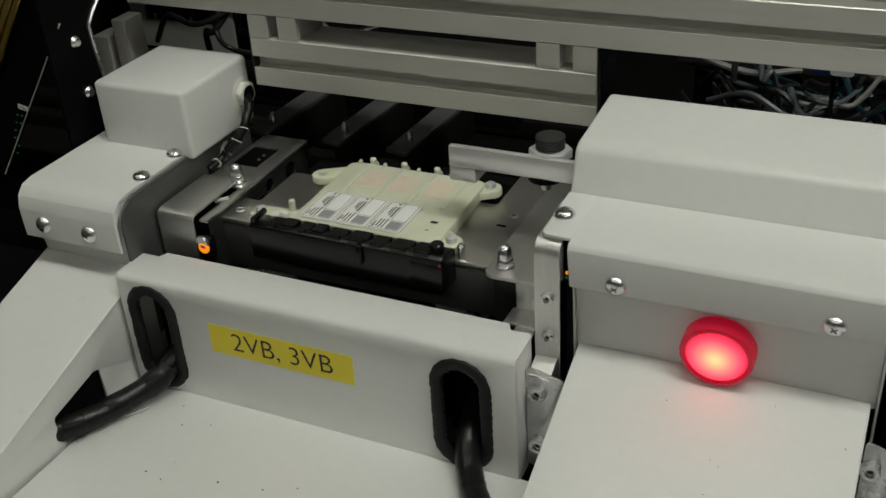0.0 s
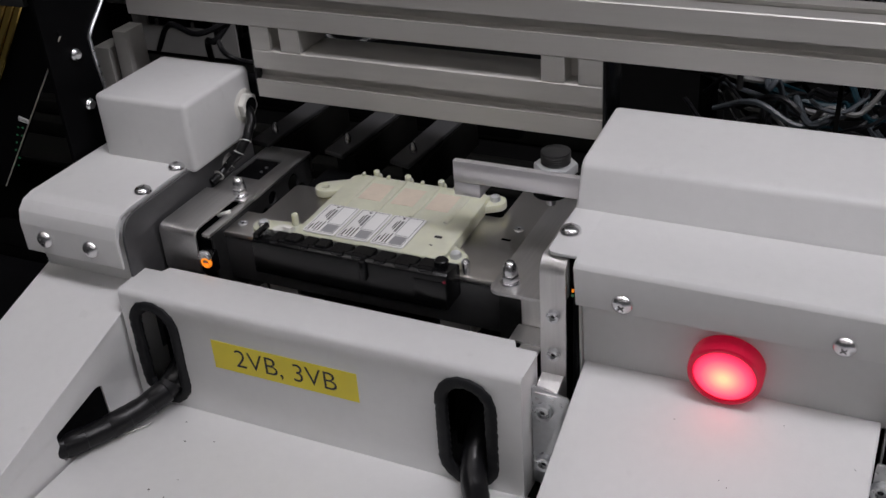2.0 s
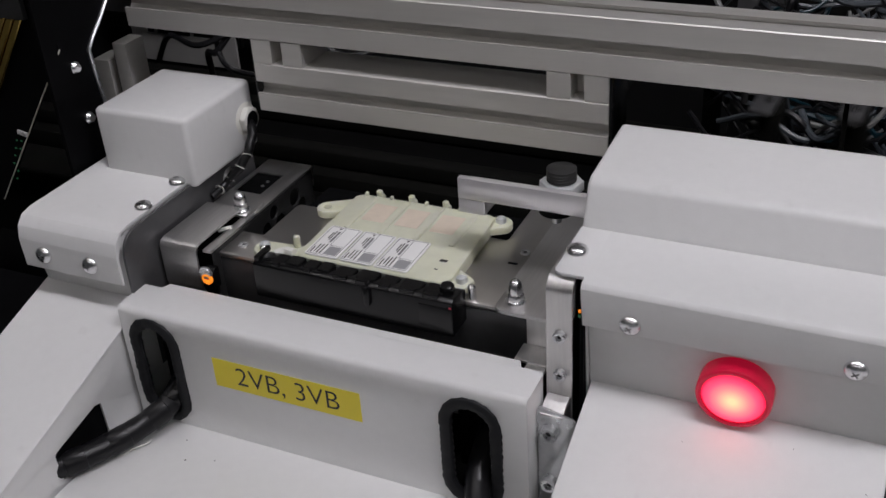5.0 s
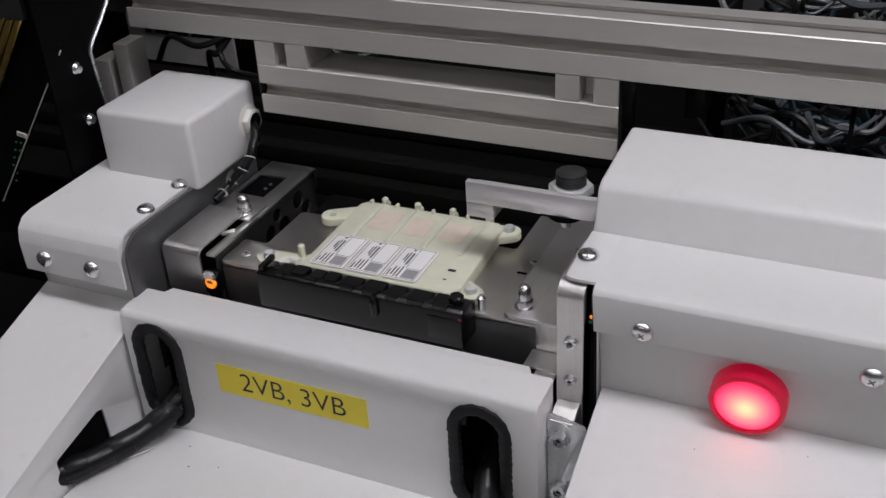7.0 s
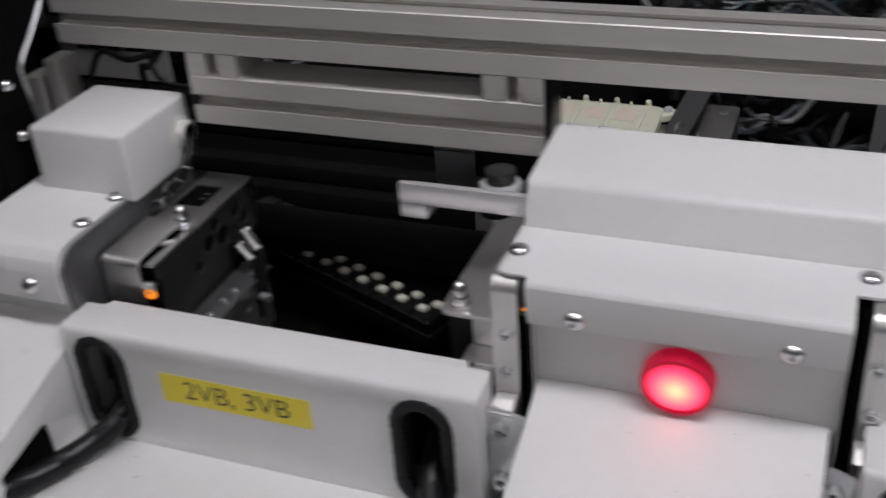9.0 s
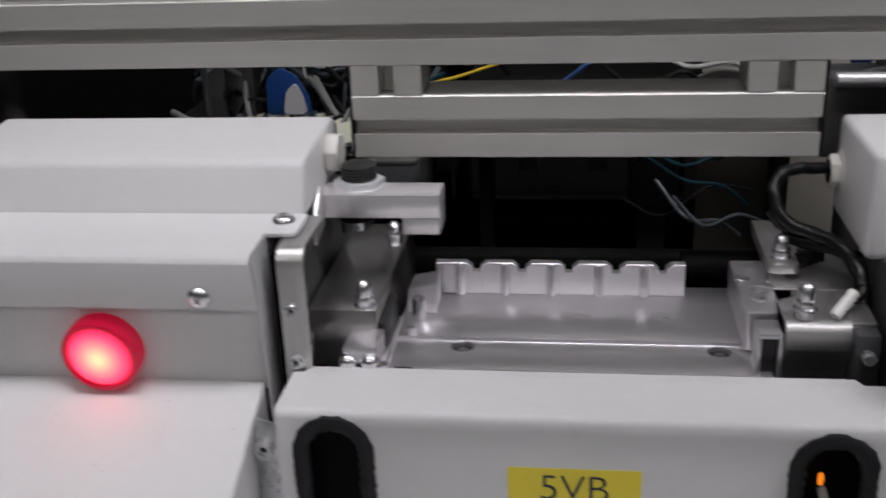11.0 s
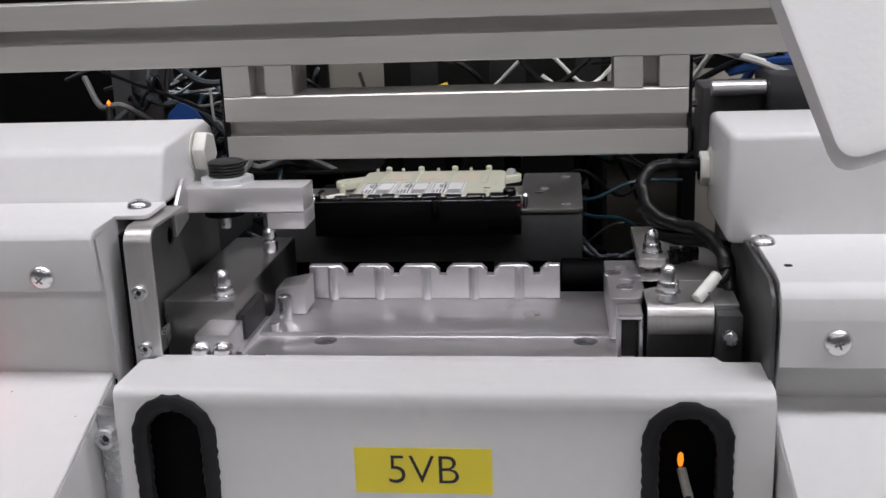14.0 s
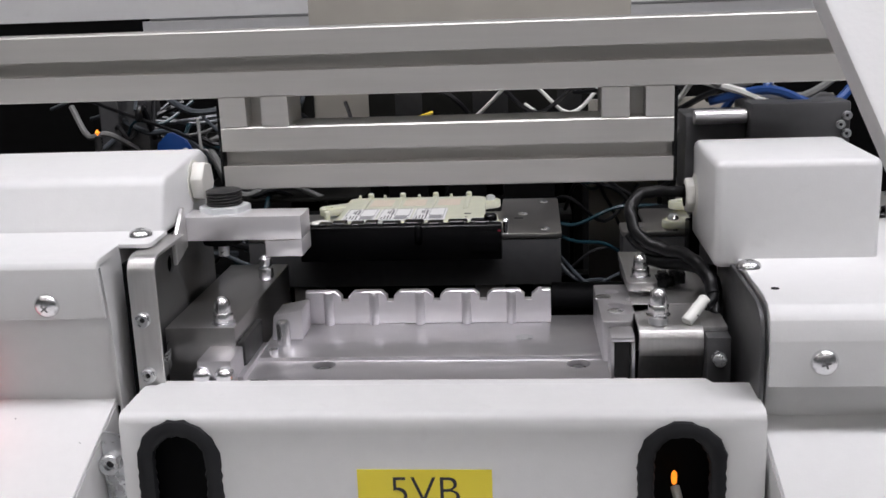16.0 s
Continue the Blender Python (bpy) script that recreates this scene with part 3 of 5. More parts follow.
# ================= middle cover with the signal lamp =================
def middle_cover():
    c = thing("middle_cover", "stepped light grey sheet metal cover between the stations", "cover")
    slab = [(0.1740, 1.1135), (0.1040, 1.1085), (0.0985, 1.1055), (0.0880, 1.0795), (0.0880, 1.0758), (0.190, 1.0758), (0.187, 1.1070)]
    part("raised_slab", prism(slab, -0.1125, 0.1090, "x", 0.0028, 3), WHITE, c)
    lip = [(0.0884, 1.0790), (0.0330, 1.0772), (0.0288, 1.0760), (0.0265, 1.0730), (0.0310, 1.0440), (0.0335, 1.0440), (0.0300, 1.0720), (0.0884, 1.0762)]
    part("front_hood", prism(lip, -0.0935, 0.0935, "x", 0.0004, 1), WHITE, c)
    for x0, x1, y0 in ((-0.1125, -0.0932, 0.0345), (0.0932, 0.1110, 0.0600)):
        o = rounded([(x0, y0), (x1, y0), (x1, 0.0884), (x0, 0.0884)], [0.005 if x0 < 0 else 0, 0 if x0 < 0 else 0.005, 0, 0], 4)
        part("screw_tab", sheet(o, [], 0.0024, 0.0003, pose(0, 0, 1.0761, 1.862, 0, 0)), WHITE, c)
    part("lower_face", prism([(0.0385, 1.0440), (0.0440, 0.9890), (0.060, 0.9890), (0.060, 1.0750), (0.0370, 1.0720)], -0.0920, 0.0920, "x", 0.0012, 2), WHITE, c)
    # black box in place of the shaded hollow behind the cover
    part("hollow_shade", box(-0.0950, 0.0950, 0.0890, 0.184, 0.90, 1.0755, 0.001), BLACKM, c, "black box painting the shade inside the cover")
    for x in (-0.0935, 0.0922):
        part("side_return", prism([(0.0320, 1.0735), (0.0880, 1.0755), (0.0880, 0.930), (0.0440, 0.930), (0.0375, 1.0420)], x, x + 0.0013, "x"), WHITE, c)
    for x, z in ((-0.0633, 1.0525), (0.0633, 1.0525)):
        pan_screw(c, Matrix.Translation((x, 0.0290, z)) @ pose(0, 0, 0, 102, 0, 0) @ pose(0, 0, 0, 0, 0, 38), 0.0066)
    pan_screw(c, pose(-0.1058, 0.0592, 1.0786, 0, 0, 25), 0.0066)
    pan_screw(c, pose(0.0998, 0.0780, 1.0786, 0, 0, 10), 0.0066)
    # cable gland on the side
    for x, q in ((0.1060, 1),):
        g = part("cable_gland", lathe([(0.0125, 0), (0.0135, 0.002), (0.0135, 0.004)], Matrix.Translation((x - 0.0005, 0.1535, 1.0960)) @ pose(0, 0, 0, 0, 90 * q, 0), 24), GLANDW, c, "white nylon cable gland")
        part("gland_nut", prism(hexagon(0.0130, 0.3), 0, 0.008, "z", 0.0008, 1), GLANDW, g, at=Matrix.Translation((x + 0.0040, 0.1535, 1.0960)) @ pose(0, 0, 0, 0, 90 * q, 0))
    return c


middle_cover()

lamp = thing("signal_lamp", "round red signal lamp, lit, on the grey cover", "lamp", at=pose(-0.0004, 0.0502, 1.0160, 6, 0, 0))
part("collar", lathe([(0.0205, -0.002), (0.0205, 0.004), (0.0195, 0.006)], pose(0, 0, 0, 90, 0, 0), 40), REDDOT, lamp, "red plastic collar")
part("lens_wall", lathe([(0.0222, 0.0062), (0.0226, 0.008), (0.0226, 0.0190), (0.0220, 0.0208), (0.0206, 0.0214), (0.0190, 0.0210), (0.0186, 0.0195)], pose(0, 0, 0, 90, 0, 0), 48), REDRING, lamp, "dark red lens rim")
part("lens", lathe([(0.0189, 0.0196), (0.0180, 0.0208), (0.0140, 0.0220), (0.0080, 0.0227), (0, 0.0229)], pose(0, 0, 0, 90, 0, 0), 48), LENS, lamp, "glowing red lens")


# ================= side covers with the raised boxes =================
def side_cover(s):
    c = thing("side_cover", "light grey side cover with a raised box and cross-head screws", "cover", "side covers")
    xa, xb = s * 0.4370, s * (0.5300 if s < 0 else 0.60)
    x0, x1 = sorted((xa, xb))
    hood = [(0.20, 1.0535), (0.0300, 1.0535), (0.0200, 1.0515), (0.0135, 1.0450), (0.0110, 1.0350), (0.0115, 1.0110), (0.0135, 1.0110), (0.0140, 1.0340), (0.0220, 1.0500), (0.20, 1.0510)]
    part("hood_sheet", prism(hood, x0, x1, "x", 0.0004, 1), WHITE, c)
    part("lower_body", prism([(0.0180, 1.0450), (0.0300, 0.9750), (0.19, 0.9750), (0.19, 1.0500), (0.030, 1.0500)], *sorted((s * 0.4385, xb)), "x", 0.001, 2), WHITE, c)
    bx0, bx1 = sorted((s * (0.4275 if s < 0 else 0.4240), s * 0.5150))
    part("raised_box", box(bx0, bx1, 0.1010, 0.1900, 1.0480, 1.1056 if s < 0 else 1.1095, 0.0042, 3), WHITE, c)
    spots = [(0.4632, 0.0105, 1.0246, True)] + ([(0.5073, 0.0105, 1.0250, True), (0.4432, 0.0561, 1.0535, False), (0.4431, 0.0978, 1.0535, False)] if s < 0 else [(0.4400, 0.0836, 1.0535, False), (0.508, 0.0105, 1.0246, True)])
    for i, (x, y, z, f) in enumerate(spots):
        m = pose(s * x, y, z, 0, 0, 20 + 31 * i)
        if f:
            m = Matrix.Translation((s * x, y, z)) @ FACE @ pose(0, 0, 0, 0, 0, 20 + 37 * i)
        pan_screw(c, m, 0.0066)
    if s > 0:
        # flat black disc instead of a cut hole, its shade as colour
        part("hole_shade", lathe([(0.0022, 0), (0.0022, 0.0002)], pose(0.4450, 0.0410, 1.0535), 14), BLACKM, c, "thin black disc painting the shade of an empty screw hole")
    # dark side plate with a rounded corner and two openings
    yb = 0.186 if s < 0 else 0.215
    outl = rounded([(0.0165, 0.930), (yb, 0.930), (yb, 1.0500), (0.0165, 1.0500)], [0, 0, 0, 0.020], 8)
    part("side_plate", sheet(outl, [circle(0.150, 1.034, 0.009), circle(0.125, 0.985, 0.010)], 0.0024, 0.0004, Matrix.Translation((s * 0.4345 + 0.0012, 0, 0)) @ SIDEWAYS), SIDE, c, "dark grey steel side plate")
    # gland in the box
    g = part("cable_gland", lathe([(0.0130, 0), (0.0138, 0.0015), (0.0138, 0.005), (0.0122, 0.0058)], seg=28), GLANDW, c, "white nylon cable gland", at=Matrix.Translation((s * (0.4325 if s < 0 else 0.4290), 0.176 if s < 0 else 0.178, 1.0757)) @ pose(0, 0, 0, 0, -90 * s, 0))
    part("gland_nut", prism(hexagon(0.0112, 0.2), 0.0058, 0.0115, "z", 0.0012, 2), GLANDW, g)
    # black disc paints the shade inside the gland's bore
    part("gland_shade", lathe([(0.0074, 0.0116), (0.0074, 0.0119)], seg=20), BLACKM, g)
    return c


side_cover(-1)
side_cover(1)

# ================= station brackets beside the middle cover =================
def station_bracket(s):
    b = thing("upright_bracket", "brushed steel upright bracket with socket screws", "bracket", "station brackets")
    if s < 0:
        x0, x1, y, zt = -0.1165, -0.0995, 0.0300, 1.0735
    else:
        x0, x1, y, zt = 0.1032, 0.1183, 0.0430, 1.0745
    rb = 0.0100
    bend = [math.pi / 2 * k / 8 for k in range(9)]
    prof = [(y, 0.930)] + [(y + rb - rb * math.cos(a), zt - rb + rb * math.sin(a)) for a in bend] + [(y + 0.055, zt), (y + 0.055, zt - 0.002)]
    prof += [(y + rb - (rb - 0.002) * math.cos(a), zt - rb + (rb - 0.002) * math.sin(a)) for a in reversed(bend)] + [(y + 0.002, 0.930)]
    part("strap", prism(prof, x0, x1, "x", 0.0003, 1), STEELV, b)
    zz = (1.0340, 1.0045) if s < 0 else (1.0398, 1.0080)
    for z in zz:
        cap_screw(b, Matrix.Translation(((x0 + x1) / 2 - s * 0.001, y, z)) @ FACE, 0.0042, 0.0038)
    wx = 0.1060 if s > 0 else -0.1060
    o = rounded([(y + 0.0024, 0.95), (0.19, 0.95), (0.19, zt - 0.004), (y + 0.0024, zt - 0.0024)], [0, 0, 0.004, 0.0085], 5)
    part("side_web", sheet(o, [oval(y + 0.024, 1.046, 0.007, 0.030), circle(y + 0.062, 1.055, 0.006)], 0.002, 0.0003, Matrix.Translation((wx, 0, 0)) @ SIDEWAYS), WEB, b, "steel side web with a slot")
    # black strip paints the shade in the gap beside the strap
    part("gap_shade", box(-0.0965 if s < 0 else 0.0985, -0.0940 if s < 0 else 0.1005, y + 0.006, 0.085, 0.94, 1.070), BLACKM, b)
    foot = [(y - 0.0002, 0.9880), (y - 0.0002, 0.9850), (y - 0.0150, 0.9800), (y - 0.0158, 0.9820), (y - 0.0060, 0.9868)]
    part("bent_foot", prism(foot, x0 + 0.001, x1 - 0.001, "x", 0.0003, 1), STEELV, b)
    # small angle plate below, with two cap screws
    a = thing("angle_plate", "small grey angle plate with two cap screws", "bracket", "angle plates")
    xs = (-0.1172, -0.0925) if s < 0 else (0.0905, 0.1078)
    part("plate", sheet(rounded([(xs[0], 0.905), (xs[1], 0.905), (xs[1], 0.981), (xs[0], 0.987)], 0.003, 3), [], 0.002, 0.0003, Matrix.Translation((0, 0.0150, 0)) @ FACE), ZINC, a)
    for z in (0.9690, 0.9260):
        cap_screw(a, Matrix.Translation((sum(xs) / 2 - 0.004, 0.0150, z)) @ FACE, 0.0060, 0.0055)


station_bracket(-1)
station_bracket(1)


# ================= pressing bars out of the middle cover =================
def pressing_bar(s):
    b = thing("stop_bar", "bright milled aluminium stop bar with a stepped tip", "bar", "stop bars")
    y0 = 0.1005 if s < 0 else 0.1190
    zt, zb, zl = (1.0935, 1.0780, 1.0672) if s < 0 else (1.0797, 1.0650, 1.0545)
    xt, xs = (0.2045, 0.1850) if s < 0 else (0.1830, 0.1603)
    a, b0 = sorted((s * 0.109, s * xt))
    d = 0.022 if s < 0 else 0.026
    part("bar", box(a, b0, y0, y0 + 0.0050, zb, zt, 0.0005, 2), MILLED2, b)
    part("bar_seat", box(a, b0, y0 + 0.0051, y0 + d, zb, zt - 0.0090 if s < 0 else zt - 0.0006, 0.0005, 2), MILLED2, b)
    a, b0 = sorted((s * xs, s * xt))
    part("tip_block", box(a, b0, y0 + 0.0002, y0 + d, zl, zb - 0.0003, 0.0006, 2), MILLED2, b)
    cx = -0.1375 if s < 0 else 0.1308
    zn = zt - 0.0048 if s < 0 else zt
    rs = 0.0102 if s < 0 else 0.0112
    part("lock_nut", prism(hexagon(0.0152 if s < 0 else 0.0162, 0.25), zt - 0.0088, zn + 0.0032, "z", 0.0011, 2), PALEZ, b, "large zinc-plated lock nut", at=pose(cx, y0 + d / 2 + 0.010, 0))
    z = zn + 0.0033
    prof = []
    for k in range(5):
        prof += [(rs - 0.0012, z + k * 0.0019), (rs, z + k * 0.0019 + 0.0007), (rs, z + k * 0.0019 + 0.0011)]
    part("threaded_stud", lathe(prof + [(rs - 0.0014, z + 0.0094)], pose(cx, y0 + d / 2 + 0.010, 0), 24), DARKST, b, "dark threaded stud")
    if s > 0:
        part("root_tab", prism([(0.0965, 1.0560), (0.1185, 1.0620), (0.1185, 1.0860), (0.1150, 1.0860), (0.0965, 1.0700)], 0.1105, 0.1130, "x", 0.0003, 1), STEELV, b, "brushed steel tab beside the bar")
    part("washer", lathe([(0.0120, zb - 0.004), (0.0125, zb - 0.0003)], pose(cx, y0 + d / 2, 0), 24), BLACKM, b)
    part("stud_end", lathe([(0.0030, zb - 0.0125), (0.0034, zb - 0.0120), (0.0034, zb - 0.004)], pose(cx, y0 + d / 2, 0), 14), ZINC, b)
    return b


pressing_bar(-1)
pressing_bar(1)


# ================= station with the two-line label: right-hand plate =================
pl = thing("mounting_plate", "brushed steel plate with a cap nut on a bent foot", "plate")
outl = rounded([(-0.1625, 0.0555), (-0.1175, 0.0560), (-0.1175, 0.215), (-0.1625, 0.215)], [0.008, 0, 0, 0], 6)
part("plate", sheet(outl, [], 0.003, 0.0005, pose(0, 0, 1.0252)), STEEL, pl)
part("bent_foot", box(-0.1400, -0.1180, 0.0575, 0.0595, 0.985, 1.0220, 0.0004), STEELV, pl)
part("block", box(-0.160, -0.118, 0.066, 0.20, 0.90, 1.0218, 0.001), DARKST, pl)
part("foot_tab", box(-0.142, -0.118, 0.0385, 0.057, 0.9995, 1.0015, 0.0004), STEEL, pl)
dome_nut(pl, pose(-0.1515, 0.0684, 1.0252))
cap_screw(pl, pose(-0.137, 0.140, 1.0252), 0.0035, 0.006)


# ================= station with the two-line label: left-hand clamp =================
def clamp():
    c = thing("clamp_unit", "brushed stainless clamp cover with a cap nut and black connector", "clamp")
    x0, x1 = -0.4300, -0.3970
    # bent cover in front
    prof = [(0.1130, 1.0310), (0.0560, 1.0310), (0.0515, 1.0295), (0.0495, 1.0260), (0.0495, 0.9950), (0.0560, 0.9800), (0.0580, 0.9800), (0.0515, 0.9955), (0.0515, 1.0255), (0.0530, 1.0280), (0.0565, 1.0290), (0.1130, 1.0290)]
    part("bent_cover", prism(prof, x0, x1, "x", 0.0003, 1), STEEL, c)
    # long top plate with a cut-out
    o = [(-0.4300, 0.1140), (-0.3870, 0.1140), (-0.3870, 0.2030), (-0.4300, 0.2030)]
    part("top_plate", sheet(rounded(o, 0.0015, 2), [[(-0.4270, 0.1440), (-0.4010, 0.1440), (-0.4010, 0.1800), (-0.4270, 0.1800)]], 0.0022, 0.0003, pose(0, 0, 1.0262)), STEEL, c)
    part("top_strip", box(-0.3945, -0.3872, 0.0545, 0.1136, 1.0238, 1.0262, 0.0004), STEEL, c)
    part("end_flange", box(-0.4290, -0.3872, 0.2010, 0.2030, 1.008, 1.0238, 0.0003), STEEL, c)
    # side plate with round openings
    holes = [circle(0.128, 1.003, 0.0075), circle(0.140, 1.014, 0.0060), circle(0.148, 1.000, 0.0085), circle(0.172, 1.012, 0.0080), circle(0.182, 1.000, 0.0070), circle(0.110, 0.992, 0.0050)]
    o = rounded([(0.0580, 0.962), (0.1450, 0.962), (0.2005, 0.984), (0.2005, 1.0236), (0.0580, 1.0236)], 0.002, 2)
    part("side_plate", sheet(o, holes, 0.002, 0.0003, Matrix.Translation((-0.3875, 0, 0)) @ SIDEWAYS), DARKST, c)
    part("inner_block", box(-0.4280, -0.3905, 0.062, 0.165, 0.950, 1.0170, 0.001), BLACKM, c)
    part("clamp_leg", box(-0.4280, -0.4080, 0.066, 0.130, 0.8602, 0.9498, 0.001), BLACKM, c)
    # one flush black box is both the connector and the cut-out's shade
    part("connector", box(-0.4262, -0.4020, 0.1450, 0.1790, 1.0180, 1.0252, 0.0008), BLACKM, c, "black connector that also fills the shaded cut-out")
    for y in (0.152, 0.160):
        part("contact_screw", lathe([(0.0014, 1.0253), (0.0014, 1.0262)], pose(-0.408, y + 0.006, 0), 10), ZINC, c)
    part("nut_pad", box(-0.4050, -0.3890, 0.1050, 0.1300, 1.0264, 1.0285, 0.0004), STEEL, c)
    dome_nut(c, pose(-0.3975, 0.1125, 1.0285), 0.0060, 0.0165)
    part("wire_tip", rod((-0.402, 0.086, 1.024), (-0.392, 0.090, 1.0265), 0.0018), WIREW, c)
    # small sensor with a lit ring at the front
    part("sensor", prism([(0.0495, 0.9955), (0.0495, 1.0095), (0.053, 1.0125), (0.058, 1.0125), (0.058, 0.9955)], -0.3950, -0.3850, "x", 0.001), BLACKP, c)
    part("sensor_nut", prism(hexagon(0.0058), 0, 0.0030, "z", 0.0005, 1), ZINC, c, at=Matrix.Translation((-0.3895, 0.0490, 1.0110)) @ FACE)
    part("side_screw", rod((-0.4305, 0.062, 1.000), (-0.4345, 0.061, 1.000), 0.0032), ZINC, c)
    return c


clamp()
led = thing("indicator_led", "small round amber indicator light, lit", "indicator light", at=pose(-0.3885, 0.0478, 1.0065, 90, 0, 0))
ring = lathe([(0.0046, 0), (0.0046, 0.0016), (0.0036, 0.0022), (0.0020, 0.0016), (0.0018, 0)], seg=20)
part("glowing_ring", ring, AMBER, led, "amber glowing ring")

# lower bracket with screws and wires, seen when the carriage has gone
lo = thing("lower_bracket", "dark steel bracket with screws and wires below the clamp", "bracket")
part("shelf", box(-0.3850, -0.3590, 0.075, 0.165, 0.962, 0.965, 0.0006), SIDE, lo)
part("cheek", sheet(rounded([(0.080, 0.905), (0.160, 0.905), (0.160, 0.953), (0.080, 0.953)], 0.003, 3), [circle(0.096, 0.94, 0.004), circle(0.110, 0.934, 0.004), circle(0.124, 0.941, 0.004), oval(0.142, 0.93, 0.008, 0.026)], 0.002, 0.0003, Matrix.Translation((-0.3600, 0, 0.008)) @ SIDEWAYS), WEB, lo)
for y in (0.084, 0.105, 0.120, 0.150):
    cap_screw(lo, pose(-0.368, y, 0.965), 0.0032, 0.003)
for k, (p, q) in enumerate((((-0.3810, 0.158, 1.0040), (-0.3556, 0.150, 0.9857)), ((-0.3840, 0.152, 0.9890), (-0.3620, 0.148, 0.9774)))):
    mid = [p[i] * 0.5 + q[i] * 0.5 + (0.008 if i == 2 else 0) for i in range(3)]
    w = part("wire", tube([p, mid, q, (q[0] + 0.004, q[1] - 0.01, q[2] - 0.03)], 0.0030, 8, 6), SLEEVE, lo)
    part("wire_marker", tube([[p[i] * 0.6 + q[i] * 0.4 + (0.0075 if i == 2 else 0) for i in range(3)], [p[i] * 0.1 + q[i] * 0.9 + (0.002 if i == 2 else 0) for i in range(3)]], 0.0038, 10, 3), WIREW, w, "white wire marker")
part("stud", rod((-0.3595, 0.142, 0.951), (-0.3480, 0.139, 0.950), 0.0040), ZINC, lo)

# cable chain on the bed
chain = thing("cable_chain", "black cable chain with pale pads on its links", "cable chain")
part("chain_floor", box(-0.035, 0.262, -0.020, 0.052, 0.862, 0.8760, 0.002), BLACKP, chain)
for i in range(12):
    x = -0.030 + i * 0.0243
    part("link", box(x, x + 0.0222, -0.018, 0.050, 0.8765, 0.8882, 0.0016, 1), BLACKP, chain)
    part("link_pad", box(x + 0.0085, x + 0.0165, 0.0015, 0.0090, 0.8885, 0.8925, 0.0008, 1), CHAINW, chain)
    part("link_pad", box(x + 0.0020, x + 0.0100, -0.0100, -0.0025, 0.8885, 0.8925, 0.0008, 1), CHAINW, chain)


# ================= cables =================
def box_cable(s):
    c = thing("wrapped_cable", "black spiral-wrapped cable from the raised box to the clamp", "cable", "box cables")
    if s < 0:
        pts = [(-0.428, 0.176, 1.0755), (-0.4180, 0.170, 1.0712), (-0.4150, 0.158, 1.0593), (-0.4180, 0.148, 1.0482), (-0.4270, 0.138, 1.0363), (-0.4318, 0.122, 1.0300)]
    else:
        pts = [(0.425, 0.180, 1.0765), (0.4020, 0.172, 1.0795), (0.3895, 0.165, 1.0795), (0.3822, 0.158, 1.0730), (0.3826, 0.150, 1.0640), (0.3872, 0.145, 1.0562), (0.3996, 0.138, 1.0510), (0.4126, 0.125, 1.0498), (0.4214, 0.108, 1.0428), (0.4232, 0.095, 1.0343), (0.4177, 0.088, 1.0295)]
    part("sleeve", tube(pts, 0.0030, 12, 10, jitter=0.06), SLEEVE, c)
    bm = tube(pts[:-1], 0.0036 if s < 0 else 0.0034, 14, 18, wrap=0.0006, turns=7)
    part("spiral_wrap", bm, WRAP, c)
    if s > 0:
        part("second_strand", tube([(0.3816, 0.160, 1.0567), (0.3902, 0.158, 1.0478), (0.4071, 0.150, 1.0450), (0.4200, 0.138, 1.0400), (0.4270, 0.120, 1.0350), (0.4265, 0.105, 1.0200), (0.4240, 0.095, 1.0150)], 0.0042, 12, 10, jitter=0.08), WRAP, c)
        part("second_strand", tube([(0.3900, 0.160, 1.0400), (0.4020, 0.152, 1.0385), (0.4160, 0.140, 1.0400), (0.4270, 0.125, 1.0400)], 0.0040, 12, 8, jitter=0.08), WRAP, c)
    if s < 0:
        path = smooth_path(pts, 10)
        for k in (24, 31, 38, 45, 52):
            if k < len(path) - 1:
                d = (path[k + 1] - path[k - 1]).normalized()
                m = Matrix.Translation(path[k]) @ (d + Vector((0.25, 0.1, 0.1))).to_track_quat("Z", "Y").to_matrix().to_4x4()
                part("white_gap", lathe([(0.0046, -0.0002), (0.0047, 0.0003)], m, 14), WIREW, c)
    return c


box_cable(-1)
box_cable(1)

hose = thing("cable_hose", "thick black taped cable hose running to the side opening", "cable")
HP = [(-0.398, 0.040, 0.955), (-0.4000, 0.012, 0.935), (-0.4045, -0.010, 0.9225), (-0.420, -0.0420, 0.9155), (-0.437, -0.0750, 0.9150), (-0.458, -0.100, 0.9150)]
part("hose", tube(HP, 0.0088, 14, 10, jitter=0.05), SLEEVE, hose)
for k in (0.28, 0.45, 0.62, 0.80):
    path = smooth_path(HP, 10)
    i = int(k * (len(path) - 1))
    d = (path[i + 1] - path[i - 1]).normalized()
    m = Matrix.Translation(path[i]) @ d.to_track_quat("Z", "Y").to_matrix().to_4x4()
    part("tape_edge", lathe([(0.0088, -0.008), (0.0093, -0.0075), (0.0094, 0.007), (0.0088, 0.0080)], m, 16), BLACKP if k < 0.4 else SLEEVE, hose)
part("cable_tie", tube([(-0.405, -0.030, 0.9075), (-0.408, -0.034, 0.9062), (-0.419, -0.047, 0.9060), (-0.427, -0.048, 0.9064)], 0.0006, 6, 6), WIREW, hose, "thin clear tie end")
hose2 = thing("cable_hose", "thick black cable hose leaving the cover slot downwards", "cable")
part("hose", tube([(-0.158, 0.050, 0.945), (-0.157, 0.018, 0.934), (-0.1530, -0.004, 0.9225), (-0.1400, -0.028, 0.9140), (-0.118, -0.060, 0.9140), (-0.100, -0.11, 0.9140)], 0.0090, 14, 10, jitter=0.05), SLEEVE, hose2)
